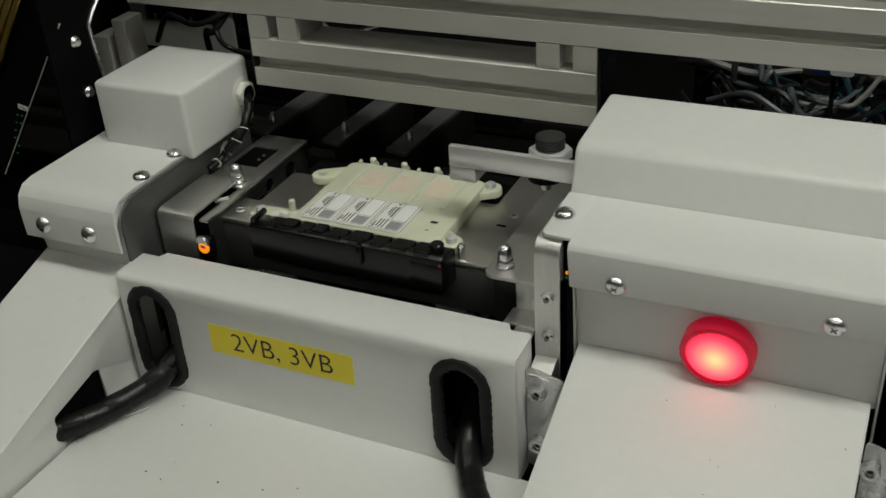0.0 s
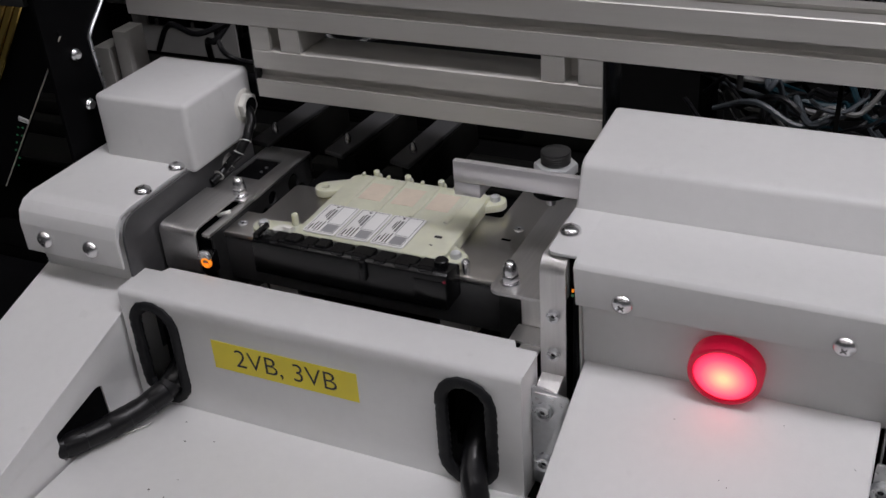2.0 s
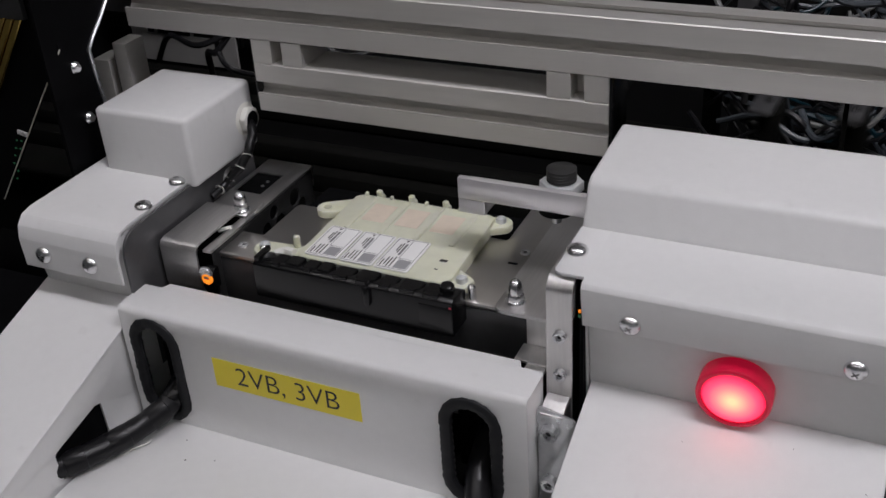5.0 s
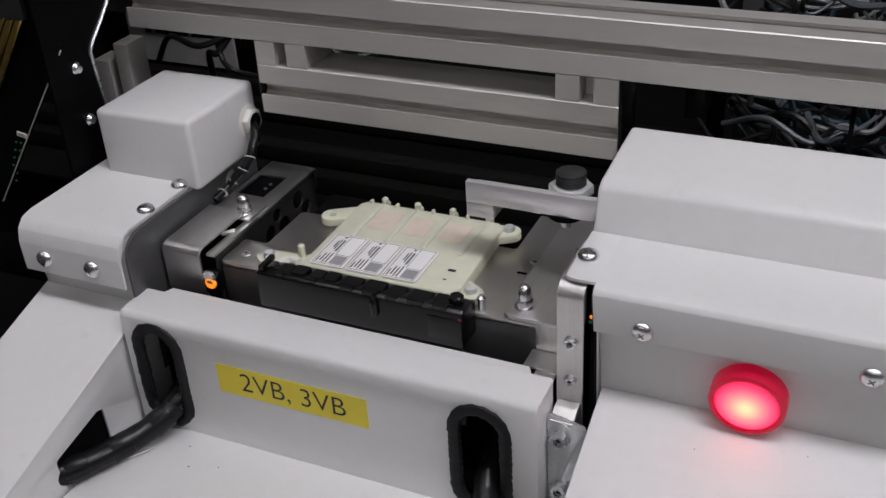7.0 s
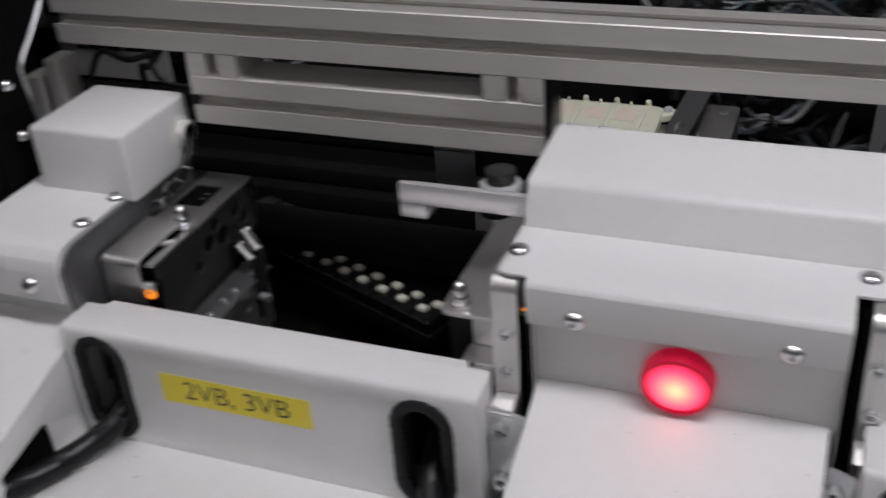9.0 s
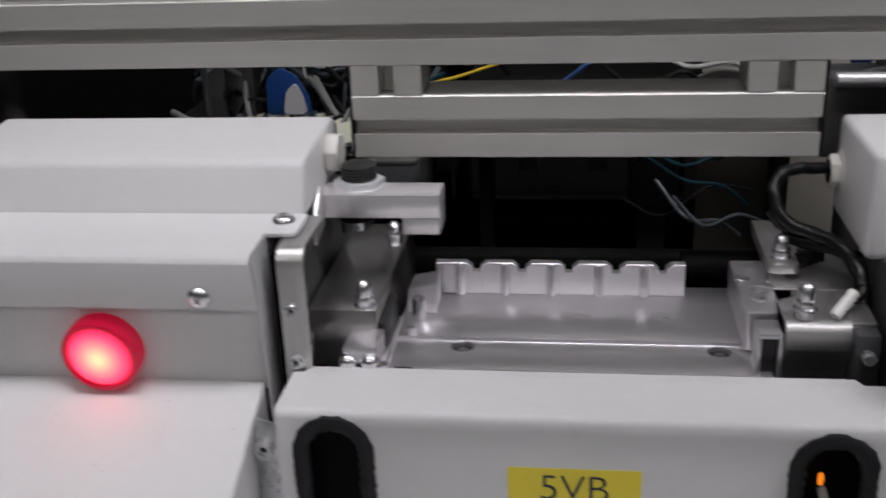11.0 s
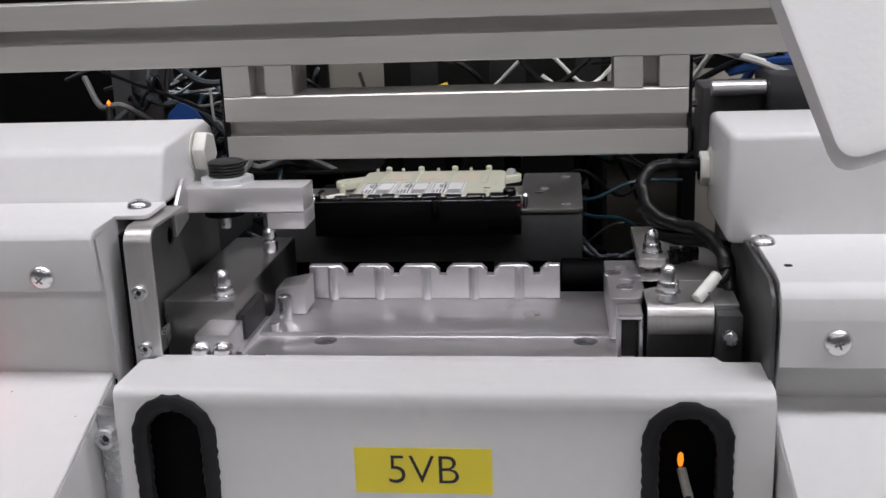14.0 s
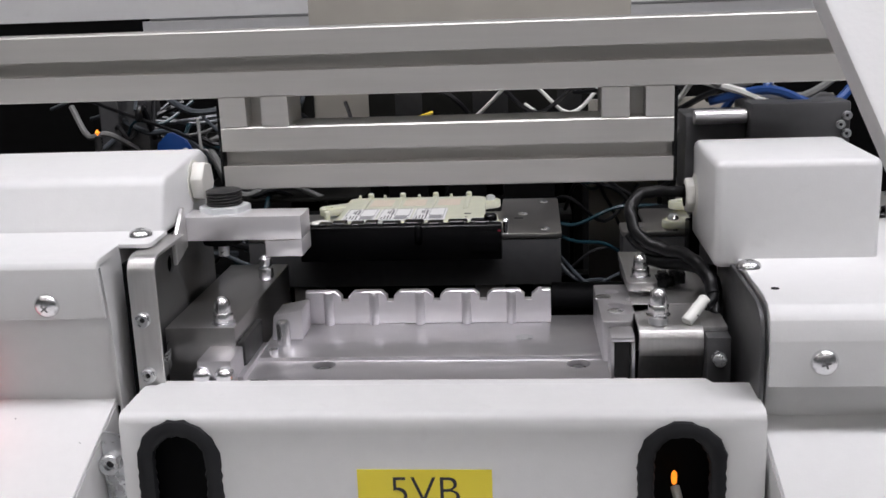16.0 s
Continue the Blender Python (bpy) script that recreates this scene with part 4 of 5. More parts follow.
hose3 = thing("cable_hose", "dark cables behind the cover slot", "cable")
part("inner_cable", tube([(-0.415, 0.03, 0.995), (-0.402, 0.020, 0.960), (-0.398, 0.022, 0.925)], 0.0055, 10, 6), SLEEVE, hose3)
part("inner_cable", tube([(-0.150, 0.04, 0.985), (-0.148, 0.030, 0.955), (-0.156, 0.028, 0.925)], 0.0050, 10, 6), WIREG, hose3)

# things seen through the slot of the second station
led2 = thing("indicator_led", "small amber light glowing behind the cover slot", "indicator light", at=pose(0.3925, 0.018, 0.9590))
part("glowing_tip", lathe([(0, 0.0045), (0.0013, 0.003), (0.0016, 0), (0.0012, -0.003), (0, -0.0040)], seg=12), AMBER, led2, "amber glowing tip")
mk = thing("marked_wire", "white wire with dark printed marks behind the slot", "wire")
part("wire", tube([(0.3930, 0.018, 0.9540), (0.3945, 0.012, 0.9480), (0.3965, 0.008, 0.9390), (0.3985, 0.010, 0.915)], 0.0024, 10, 6), WIREW, mk)
for k in range(4):
    part("printed_bar", box(0.3940 + 0.0006 * k, 0.3968 + 0.0006 * k, 0.0055 - 0.0004 * k, 0.0062, 0.9440 - 0.0034 * k, 0.9452 - 0.0034 * k), INK, mk)

led3 = thing("indicator_led", "small amber light at the nest edge, lit", "indicator light", at=pose(0.1690, 0.0475, 1.0000))
part("glowing_bar", box(-0.0040, 0.0040, -0.0012, 0.0008, -0.0016, 0.0016, 0.0006, 1), AMBER, led3)
part("led_case", box(-0.0050, 0.0050, 0.0010, 0.0025, -0.012, 0.0020, 0.0004), BLACKP, led3)

# glowing chips and case added to stand in for a glint in the gap
glint = thing("indicator_led", "tiny glowing chip painting an amber glint by the bracket", "indicator light", at=pose(-0.0965, 0.0350, 1.0510))
part("glowing_tip", box(-0.0006, 0.0009, -0.0006, 0.0008, -0.0008, 0.0014, 0.0003, 1), AMBER, glint)
part("green_glint", box(-0.0010, 0.0010, -0.0006, 0.0008, -0.0042, -0.0024, 0.0003, 1), GREENLED, glint)
part("led_case", box(-0.0014, 0.0020, 0.0010, 0.0300, -0.0060, 0.0026, 0.0004), BLACKP, glint)

# ================= second station: the work nest =================
nest = thing("work_nest", "milled aluminium work nest with a comb wall and pins", "fixture")
NZ = 0.9988
part("floor_plate", box(0.156, 0.372, 0.0945, 0.172, 0.972, NZ, 0.0006), MILLED, nest)
part("front_step", sheet([(0.150, 0.0590), (0.372, 0.0590), (0.372, 0.0942), (0.150, 0.0942)], [circle(0.1983, 0.087, 0.0072), circle(0.3466, 0.087, 0.0072)], 0.012, 0.0004, pose(0, 0, NZ - 0.0022)), MILLED, nest)
for x in (0.1983, 0.3466):
    # black plug low in the bore paints its inner shade
    part("bore_shade", lathe([(0.0071, NZ - 0.0135), (0.0071, NZ - 0.006)], pose(x, 0.087, 0), 20), BLACKM, nest)
    part("bore_pin", lathe([(0.0034, NZ - 0.006), (0.0034, NZ - 0.0045), (0.002, NZ - 0.004)], pose(x, 0.087, 0), 14), SIDE, nest)
# comb wall: a row of teeth with gaps, each with a round rib in front
gaps = [0.2000, 0.2295, 0.2593, 0.2892, 0.3178]
c, h = 0.0037, 0.0032
prof = [(0.1740, NZ + 0.0002), (0.3322, NZ + 0.0002), (0.3322, 1.0205)]
for g in reversed(gaps):
    prof += [(g + 0.0023 + c, 1.0205), (g + 0.0023, 1.0205 - h), (g + 0.0023, 1.0142), (g - 0.0023, 1.0142), (g - 0.0023, 1.0205 - h), (g - 0.0023 - c, 1.0205)]
prof += [(0.1740, 1.0205)]
part("comb_wall", prism(prof, 0.157, 0.1635, "y", 0.0003, 1), MILLED, nest, "milled wall with notches")
for x in (0.1892, 0.2187, 0.2485, 0.2784, 0.3070):
    part("rib", lathe([(0.0031, NZ + 0.0002), (0.0031, 1.0190), (0.0024, 1.0202)], pose(x, 0.1565, 0), 16), MILLED, nest)
part("end_slot", box(0.3245, 0.3262, 0.1562, 0.1575, 1.010, 1.0226), MILLED, nest)
# left locating cheek and pin
part("left_cheek", prism([(0.158, NZ + 0.0002), (0.178, NZ + 0.0002), (0.1785, 1.0188), (0.160, 1.0150)], 0.126, 0.150, "y", 0.0010, 2), MILLED, nest)
part("left_pin", lathe([(0.0042, NZ), (0.0042, 1.0128), (0.0034, 1.0143), (0.0015, 1.0148), (0, 1.0148)], pose(0.1680, 0.1172, 0), 20), CHROME, nest)
part("small_pin", lathe([(0.0028, NZ), (0.0028, 1.003), (0, 1.004)], pose(0.1660, 0.098, 0), 14), CHROME, nest)
part("left_rail", box(0.1510, 0.1575, 0.060, 0.120, 0.985, 1.000, 0.001), MILLED, nest)
part("scratched_pad", lathe([(0.0055, NZ), (0.0055, NZ + 0.0002)], pose(0.3155, 0.128, 0), 20), ZINC, nest)

# right locating cheek: a curved milled block
rc = thing("locating_block", "curved milled aluminium locating block with pins", "fixture")
o = rounded([(0.3610, 0.088), (0.3765, 0.088), (0.3785, 0.104), (0.3890, 0.110), (0.3895, 0.132), (0.3800, 0.142), (0.3790, 0.163), (0.3600, 0.163)], [0.002, 0.004, 0.007, 0.007, 0.008, 0.008, 0.001, 0.001], 6)
part("block", sheet(o, [circle(0.3695, 0.148, 0.0050), circle(0.3700, 0.120, 0.0056), circle(0.3785, 0.130, 0.0022)], 0.024, 0.0008, pose(0, 0, 1.0215)), MILLED, rc)
part("bore_floor", box(0.362, 0.381, 0.110, 0.156, 0.999, 1.0120), MILLED, rc)
for x, y in ((0.3635, 0.147), (0.3690, 0.118)):
    part("pin", lathe([(0.0040, 0.9975), (0.0040, 1.0195), (0.0048, 1.0200), (0.0048, 1.0222), (0.0030, 1.0228), (0, 1.0228)], pose(x, y - 0.012, 0), 18), CHROME, rc)
part("upright_block", box(0.3652, 0.3740, 0.0640, 0.0800, 0.970, 1.0180, 0.0008), DARKST, rc)
part("upright_edge", box(0.3630, 0.3762, 0.0605, 0.0800, 1.0182, 1.0212, 0.0008), MILLED, rc)
for x in (0.3630, 0.3742):
    part("upright_cheek", box(x, x + 0.0020, 0.0605, 0.0800, 0.970, 1.0181, 0.0005), MILLED, rc)

# left block with a cap nut
lb = thing("side_block", "grey milled side block with a cap nut and two ball screws", "fixture")
part("block", box(0.1085, 0.1500, 0.0760, 0.218, 0.905, 1.0240, 0.0010, 2), BOXST, lb)
part("ledge", box(0.1345, 0.1540, 0.0500, 0.0755, 0.985, 1.0130, 0.0008), MILLED, lb)
for x in (0.1375, 0.1500):
    part("ball_screw", lathe([(0.0052, -0.002), (0.0055, 0.0004), (0.0050, 0.003), (0.0030, 0.0050), (0, 0.0056)], Matrix.Translation((x, 0.0500, 1.0045)) @ FACE, 18), CHROME, lb)
part("notch_plate", box(0.1503, 0.1545, 0.078, 0.120, 0.985, 1.0150, 0.001), DARKST, lb)
dome_nut(lb, pose(0.1416, 0.0794 + 0.004, 1.0242), 0.0060, 0.0165)
part("standoff", lathe([(0.0040, 1.0242), (0.0052, 1.0262), (0.0052, 1.0320), (0.0036, 1.0330), (0.0046, 1.0345), (0.0046, 1.0385), (0.0022, 1.0405)], pose(0.1440, 0.178, 0), 10), CHROME, lb)
part("corner_plate", prism([(0.112, 0.050), (0.1155, 0.050), (0.1155, 0.058), (0.112, 0.074)], 1.003, 1.0125, "z"), ZINC, lb)

# right plate and its bent cover
rp = thing("clamp_unit", "brushed stainless clamp cover with two cap nuts", "clamp")
prof = [(0.1200, 1.0215), (0.0800, 1.0215), (0.0745, 1.0200), (0.0725, 1.0160), (0.0725, 1.0060), (0.0790, 0.9900), (0.0790, 0.975), (0.081, 0.975), (0.081, 0.9905), (0.0748, 1.0065), (0.0748, 1.0150), (0.0760, 1.0180), (0.0805, 1.0195), (0.1200, 1.0195)]
part("bent_cover", prism(prof, 0.3795, 0.4150, "x", 0.0003, 1), STEELV, rp)
part("top_plate", sheet(rounded([(0.3800, 0.1205), (0.4280, 0.1205), (0.4280, 0.215), (0.3800, 0.215)], 0.001, 2), [], 0.0025, 0.0003, pose(0, 0, 1.0218)), STEEL, rp)
part("top_flat", sheet(rounded([(0.4152, 0.0760), (0.4280, 0.0760), (0.4280, 0.1203), (0.4152, 0.1203)], 0.001, 2), [], 0.0025, 0.0003, pose(0, 0, 1.0216)), STEEL, rp)
part("inner_block", box(0.386, 0.427, 0.083, 0.212, 0.90, 1.0190, 0.001), DARKST, rp)
part("end_block", box(0.4155, 0.4285, 0.0650, 0.0820, 0.965, 1.0190, 0.0008), SIDE, rp)
part("end_pin", rod((0.4215, 0.0650, 1.0080), (0.4215, 0.0580, 1.0080), 0.0038), ZINC, rp)
part("spacer", lathe([(0.0055, 1.0218), (0.0055, 1.0260), (0.0048, 1.0265)], pose(0.3910, 0.0830, 0), 18), ZINC, rp)
dome_nut(rp, pose(0.3910, 0.0830, 1.0262), 0.0060, 0.0165)
part("raised_arm", sheet(rounded([(0.3790, 0.1340), (0.3960, 0.1340), (0.3960, 0.210), (0.3790, 0.210)], [0.004, 0.004, 0, 0], 4), [], 0.0055, 0.0006, pose(0, 0, 1.0310)), STEEL, rp)
part("arm_foot", lathe([(0.0048, 1.0219), (0.0048, 1.0254)], pose(0.3872, 0.1456, 0), 18), ZINC, rp)
dome_nut(rp, pose(0.3872, 0.1456, 1.0312), 0.0056, 0.0155)
ws = part("wire_marker", rod((0.4061, 0.0800, 1.0232), (0.4181, 0.0900, 1.0340), 0.0034), WIREW, rp, "white marker sleeve on a wire")
part("printed_bar", box(0.4110, 0.4130, 0.0806, 0.0816, 1.0262, 1.0270), INK, ws)
for k in range(5):
    p0 = Vector((0.395 + 0.004 * k, 0.150 + 0.003 * k, 1.028))
    part("connector_pin_block", box(p0.x, p0.x + 0.006, p0.y, p0.y + 0.010, 1.0205, 1.0290 + 0.002 * (k % 2), 0.0008), BLACKP, rp)

# dark cylinder behind the nest
cyl = thing("air_cylinder", "black air cylinder lying behind the nest", "cylinder")
part("barrel", rod((0.3330, 0.200, 1.0010), (0.385, 0.200, 1.0010), 0.0116, 24), BLACKM, cyl)
part("mount", box(0.33, 0.38, 0.192, 0.208, 0.8602, 0.9940, 0.001), BLACKM, cyl)


# ================= moving things =================
def carriage():
    """A work carriage: its origin lies at the front edge of the labels, at deck height 1.0."""
    c = thing("work_carriage", "dark grey steel work carriage with pegs and screws", "carriage", "work carriages")
    top = 0.0165
    o = rounded([(-0.1180, -0.0020), (0.1300, -0.0020), (0.1300, 0.1350), (0.0820, 0.1350), (0.0820, 0.0820), (-0.0980, 0.0820), (-0.0980, 0.0300), (-0.1180, 0.0300)], [0.003, 0.004, 0.004, 0.002, 0.004, 0.004, 0.003, 0.002], 3)
    part("plate", sheet(o, [], 0.004, 0.0006, pose(0, 0, top)), PLATE, c, "ground steel carriage plate")
    part("front_skirt", box(-0.1180, 0.1300, -0.0020, 0.0010, -0.0250, top - 0.0042, 0.0008), SIDE, c)
    for x, y1 in ((-0.1180, 0.0290), (0.1275, 0.1340)):
        part("side_skirt", box(x, x + 0.0025, 0.0012, y1, -0.0250, top - 0.0042, 0.0008), SIDE, c)
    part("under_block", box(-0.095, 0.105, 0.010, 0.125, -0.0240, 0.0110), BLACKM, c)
    # plate with a wide window below the skirt, and two short pegs in it
    wp = sheet([(-0.085, -0.0920), (0.085, -0.0920), (0.085, -0.0002), (-0.085, -0.0002)], [[(-0.060, -0.0545), (0.062, -0.0545), (0.062, -0.0125), (-0.060, -0.0125)]], 0.004, 0.0004, Matrix.Translation((0, 0.0060, 0)) @ FACE)
    part("window_plate", wp, PAINTG, c, "grey steel plate with a wide window")
    for x in (-0.048, 0.012):
        part("window_peg", lathe([(0.0024, -0.0545), (0.0024, -0.0480), (0.0014, -0.0470)], pose(x, 0.012, 0), 12), WIREG, c)
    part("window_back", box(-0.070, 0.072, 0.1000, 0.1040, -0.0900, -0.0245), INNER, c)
    for x, y in ((-0.105, 0.012), (0.118, 0.012), (0.118, 0.118), (0.100, 0.070)):
        cap_screw(c, pose(x, y, top), 0.0038, 0.0012)
    part("slot_mark", box(0.093, 0.100, 0.052, 0.0545, top, top + 0.0002), BLACKM, c)
    part("peg", lathe([(0.0030, top), (0.0030, 0.026), (0.0015, 0.028), (0, 0.028)], pose(-0.0780, 0.0010, 0), 14), CHROME, c)
    part("peg", lathe([(0.0030, top), (0.0030, 0.026), (0.0015, 0.028), (0, 0.028)], pose(0.0870, 0.0020, 0), 14), CHROME, c)
    return c


def power_module():
    """A moulded module with three labels and a black plug strip; same origin as its carriage."""
    p = thing("plastic_module", "milky green moulded module with three white labels", "module", "modules")
    zb, zt = 0.0167, 0.0275
    body = rounded([(-0.0475, -0.0015), (0.0640, -0.0015), (0.0700, 0.0050), (0.0665, 0.0925), (0.0620, 0.0955), (-0.0440, 0.0955), (-0.0490, 0.0915)], 0.003, 3)
    part("body", sheet(body, [], zt - zb, 0.0012, pose(0, 0, zt)), MODULE, p)
    # ears with eyes
    ears = [((-0.0655, 0.0735), (-0.0455, 0.0840), True), ((0.0720, 0.0935), (0.0570, 0.0860), False), ((0.0770, 0.0080), (0.0600, 0.0170), False), ((-0.0790, 0.0040), (-0.0450, 0.0060), False)]
    for (ex, ey), (ix, iy), eye in ears:
        d = Vector((ix - ex, iy - ey)).normalized()
        n = Vector((-d.y, d.x))
        r = 0.0078
        o = []
        for k in range(13):
            a = math.pi / 2 + math.pi * k / 12
            v = d * (r * math.cos(a)) + n * (r * math.sin(a))
            o.append((ex + v.x, ey + v.y))
        e1, e2 = Vector((ix, iy)) - n * r * 1.15, Vector((ix, iy)) + n * r * 1.15
        o += [(e1.x, e1.y), (e2.x, e2.y)]
        part("ear", sheet(o, [circle(ex, ey, 0.0040, 14)] if eye else [], 0.0062, 0.0008, pose(0, 0, 0.0245)), MODULE, p)
        if not eye:
            part("rivet", lathe([(0.0040, 0.0245), (0.0042, 0.0262), (0.0034, 0.0282), (0.0018, 0.0290), (0, 0.0292)], pose(ex, ey, 0), 16), PALEZ, p, "bright rivet head")
    # nozzles along the back and ribs on the top
    for x in (-0.0330, -0.0050, 0.0240, 0.0530):
        part("nozzle", rod((x, 0.0950, 0.0238), (x, 0.1050, 0.0238), 0.0032, 14, r2=0.0026), MODULE, p)
        part("nozzle_tip", lathe([(0.0026, 0.0245), (0.0026, 0.0300), (0.0016, 0.0308)], pose(x, 0.1000, 0), 12), MODULE, p)
        part("rib", box(x - 0.0022, x + 0.0022, 0.0440, 0.0945, zt - 0.0006, zt + 0.0010, 0.0007, 2), MODULE, p)
    for x in (-0.042, -0.020, 0.010, 0.038):
        part("clip", box(x - 0.0012, x + 0.0012, 0.0935, 0.0970, 0.0240, 0.0300, 0.0005, 1), MODULE, p)
    for x in (-0.0190, 0.0090, 0.0380):
        part("copper_window", box(x - 0.0095, x + 0.0095, 0.0590, 0.0850, zt - 0.0004, zt + 0.0003, 0.0002, 1), COPPER, p, "faint copper tint under the plastic")
    part("small_slot", box(0.0535, 0.0590, 0.0230, 0.0258, zt - 0.0004, zt + 0.0002), INK, p)
    part("small_slot", box(0.0545, 0.0570, 0.0120, 0.0130, zt - 0.0004, zt + 0.0002), INK, p)
    part("front_peg", lathe([(0.0026, 0.0245), (0.0026, 0.0330), (0.0018, 0.0340), (0, 0.0340)], pose(-0.0560, 0.0120, 0), 12), MODULE, p)
    part("curved_rib", tube([(-0.066, -0.003, 0.025), (-0.060, 0.002, 0.026), (-0.052, 0.001, 0.026)], 0.0032, 8, 5), GLANDW, p)
    # labels
    for k in range(3):
        x0 = -0.0430 + k * 0.0279
        lab = part("label", sheet(rounded([(x0, 0.0003), (x0 + 0.0262, 0.0003), (x0 + 0.0262, 0.0418), (x0, 0.0418)], 0.002, 3), [], 0.0010, 0.0002, pose(0, 0, zt + 0.0014)), PAPER, p, "white label with grey printed bars")
        z = zt + 0.00145
        fr = 0.0004
        bm = box(x0 + 0.0014, x0 + 0.0248, 0.0014, 0.0014 + fr, z, z + 0.0001)
        box(x0 + 0.0014, x0 + 0.0248, 0.0404, 0.0404 + fr, z, z + 0.0001, bm=bm)
        box(x0 + 0.0014, x0 + 0.0014 + fr, 0.0018, 0.0404, z, z + 0.0001, bm=bm)
        box(x0 + 0.0244, x0 + 0.0248, 0.0018, 0.0404, z, z + 0.0001, bm=bm)
        box(x0 + 0.0128, x0 + 0.0128 + fr, 0.0150, 0.0404, z, z + 0.0001, bm=bm)
        box(x0 + 0.0132, x0 + 0.0244, 0.0150, 0.0154, z, z + 0.0001, bm=bm)
        part("border", bm, INKGREY, lab)
        bm = box(x0 + 0.0098, x0 + 0.0116, 0.0190, 0.0345, z, z + 0.0001)
        part("print_bar", bm, INKGREY, lab)
        for bx, y0, y1 in ((0.0078, 0.0215, 0.0350), (0.0061, 0.0240, 0.0330), (0.0105, 0.0030, 0.0165), (0.0080, 0.0030, 0.0150), (0.0055, 0.0045, 0.0150), (0.0030, 0.0030, 0.0110)):
            part("print_bar", box(x0 + bx, x0 + bx + 0.0009, y0, y1, z, z + 0.0001), INK, lab)
        part("print_block", box(x0 + 0.0138, x0 + 0.0238, 0.0028, 0.0138, z, z + 0.0001), INKPALE, lab, "grey printed patch")
        part("print_mark", prism([(x0 + 0.0108, 0.0392), (x0 + 0.0080, 0.0392), (x0 + 0.0094, 0.0368)], z, z + 0.0001, "z"), INK, lab)
    # black plug strip in front
    strip = part("plug_strip", prism([(-0.0255, 0.0020), (-0.0250, 0.0285), (-0.0215, 0.0305), (-0.0060, 0.0275), (-0.0022, 0.0262), (-0.0022, 0.0175), (-0.0025, 0.0020)], -0.0710, 0.0845, "x", 0.0009, 2), BLACKP, p, "black plastic plug strip")
    rng = random.Random(4)
    x = -0.058
    while x < 0.074:
        w = rng.uniform(0.008, 0.016)
        part("latch", box(x, min(x + w, 0.082), -0.0195, -0.0080, 0.0270, 0.0300 + rng.uniform(0, 0.0012), 0.0007, 1), BLACKP, strip)
        if rng.random() < 0.7:
            part("latch_step", box(x + 0.002, x + w - 0.002, -0.0240, -0.0197, 0.0285, 0.0312 + rng.uniform(0, 0.0010), 0.0006, 1), BLACKP, strip)
        x += w + rng.uniform(0.001, 0.004)
    part("boss", lathe([(0.0022, 0.0150), (0.0030, 0.0165), (0.0030, 0.0285), (0.0020, 0.0300)], pose(0.0212, -0.0262, 0), 12), BLACKP, strip)
    for xk in (0.0200, 0.0225):
        part("key", rod((xk, -0.0258, 0.0200), (xk, -0.0200, 0.0315), 0.0011, 8), BLACKP, strip)
    part("end_hook", box(-0.0700, -0.0660, -0.0240, -0.0060, 0.0300, 0.0345, 0.001, 1), BLACKP, strip)
    part("end_cap", lathe([(0.0050, 0.0300), (0.0050, 0.0340), (0.0040, 0.0350)], pose(0.0760, -0.0130, 0), 14), BLACKP, strip)
    part("end_fin", box(0.0600, 0.0840, -0.0258, -0.0250, 0.0070, 0.0240, 0.0002), BLACKP, strip)
    part("red_dot", lathe([(0.0011, 0), (0.0011, 0.0003)], Matrix.Translation((0.0830, -0.0252, 0.0245)) @ FACE, 10), REDDOT, strip)
    return p


carriage_1 = carriage()
module_1 = power_module()
carriage_2 = copy_thing(carriage_1, pose(-1.0, 0.31, 1))
module_2 = copy_thing(module_1, pose(-1.0, 0.31, 1))

# slide below the first carriage: rods in a bearing yoke, and a window plate with pegs
slide = thing("slide_unit", "dark slide unit with two black rods in a bearing yoke", "slide")
for x in (-0.2640, -0.2165):
    part("rod", rod((x + 0.2685, 0.060, 0.960), (x + 0.2685, 0.215, 0.960), 0.0085, 18), POLISH, slide, "polished black rod")
    part("bearing", lathe([(0.0100, 0), (0.0175, 0.0005), (0.0180, 0.002), (0.0180, 0.012)], Matrix.Translation((x + 0.2685, 0.181, 0.960)) @ FACE, 24), SIDE, slide, "round grey bearing")
part("yoke", box(-0.018, 0.072, 0.1815, 0.202, 0.955, 0.9775, 0.002), SIDE, slide)
part("yoke_shelf", box(-0.025, 0.075, 0.184, 0.204, 0.9780, 0.9800, 0.0008), INNER, slide)
part("side_plate", box(0.100, 0.103, 0.075, 0.165, 0.905, 0.965, 0.001), INNER, slide)

# transfer fingers on a bar behind the stations
fingers = thing("transfer_fingers", "dark steel transfer bar with finger plates and bolts", "transfer bar")
part("bar", box(-0.36, 0.05, 0.120, 0.140, 1.000, 1.025, 0.001), BLACKM, fingers)
for x in (-0.300, -0.135, -0.062, 0.0):
    part("finger", prism([(-0.010, 0.118), (-0.016, -0.005), (0.004, -0.010), (0.012, 0.118)], 1.026, 1.030, "z", 0.0006, 1), SIDE, fingers, at=pose(x, 0, 0))
    part("finger_web", box(x - 0.008, x + 0.010, 0.000, 0.119, 0.990, 1.0255, 0.001), INNER, fingers)
    part("bolt", lathe([(0.0030, 1.0302), (0.0030, 1.036), (0.0018, 1.040), (0, 1.041)], pose(x - 0.002, 0.012, 0), 12), CHROME, fingers)


# ================= background inside the machine =================


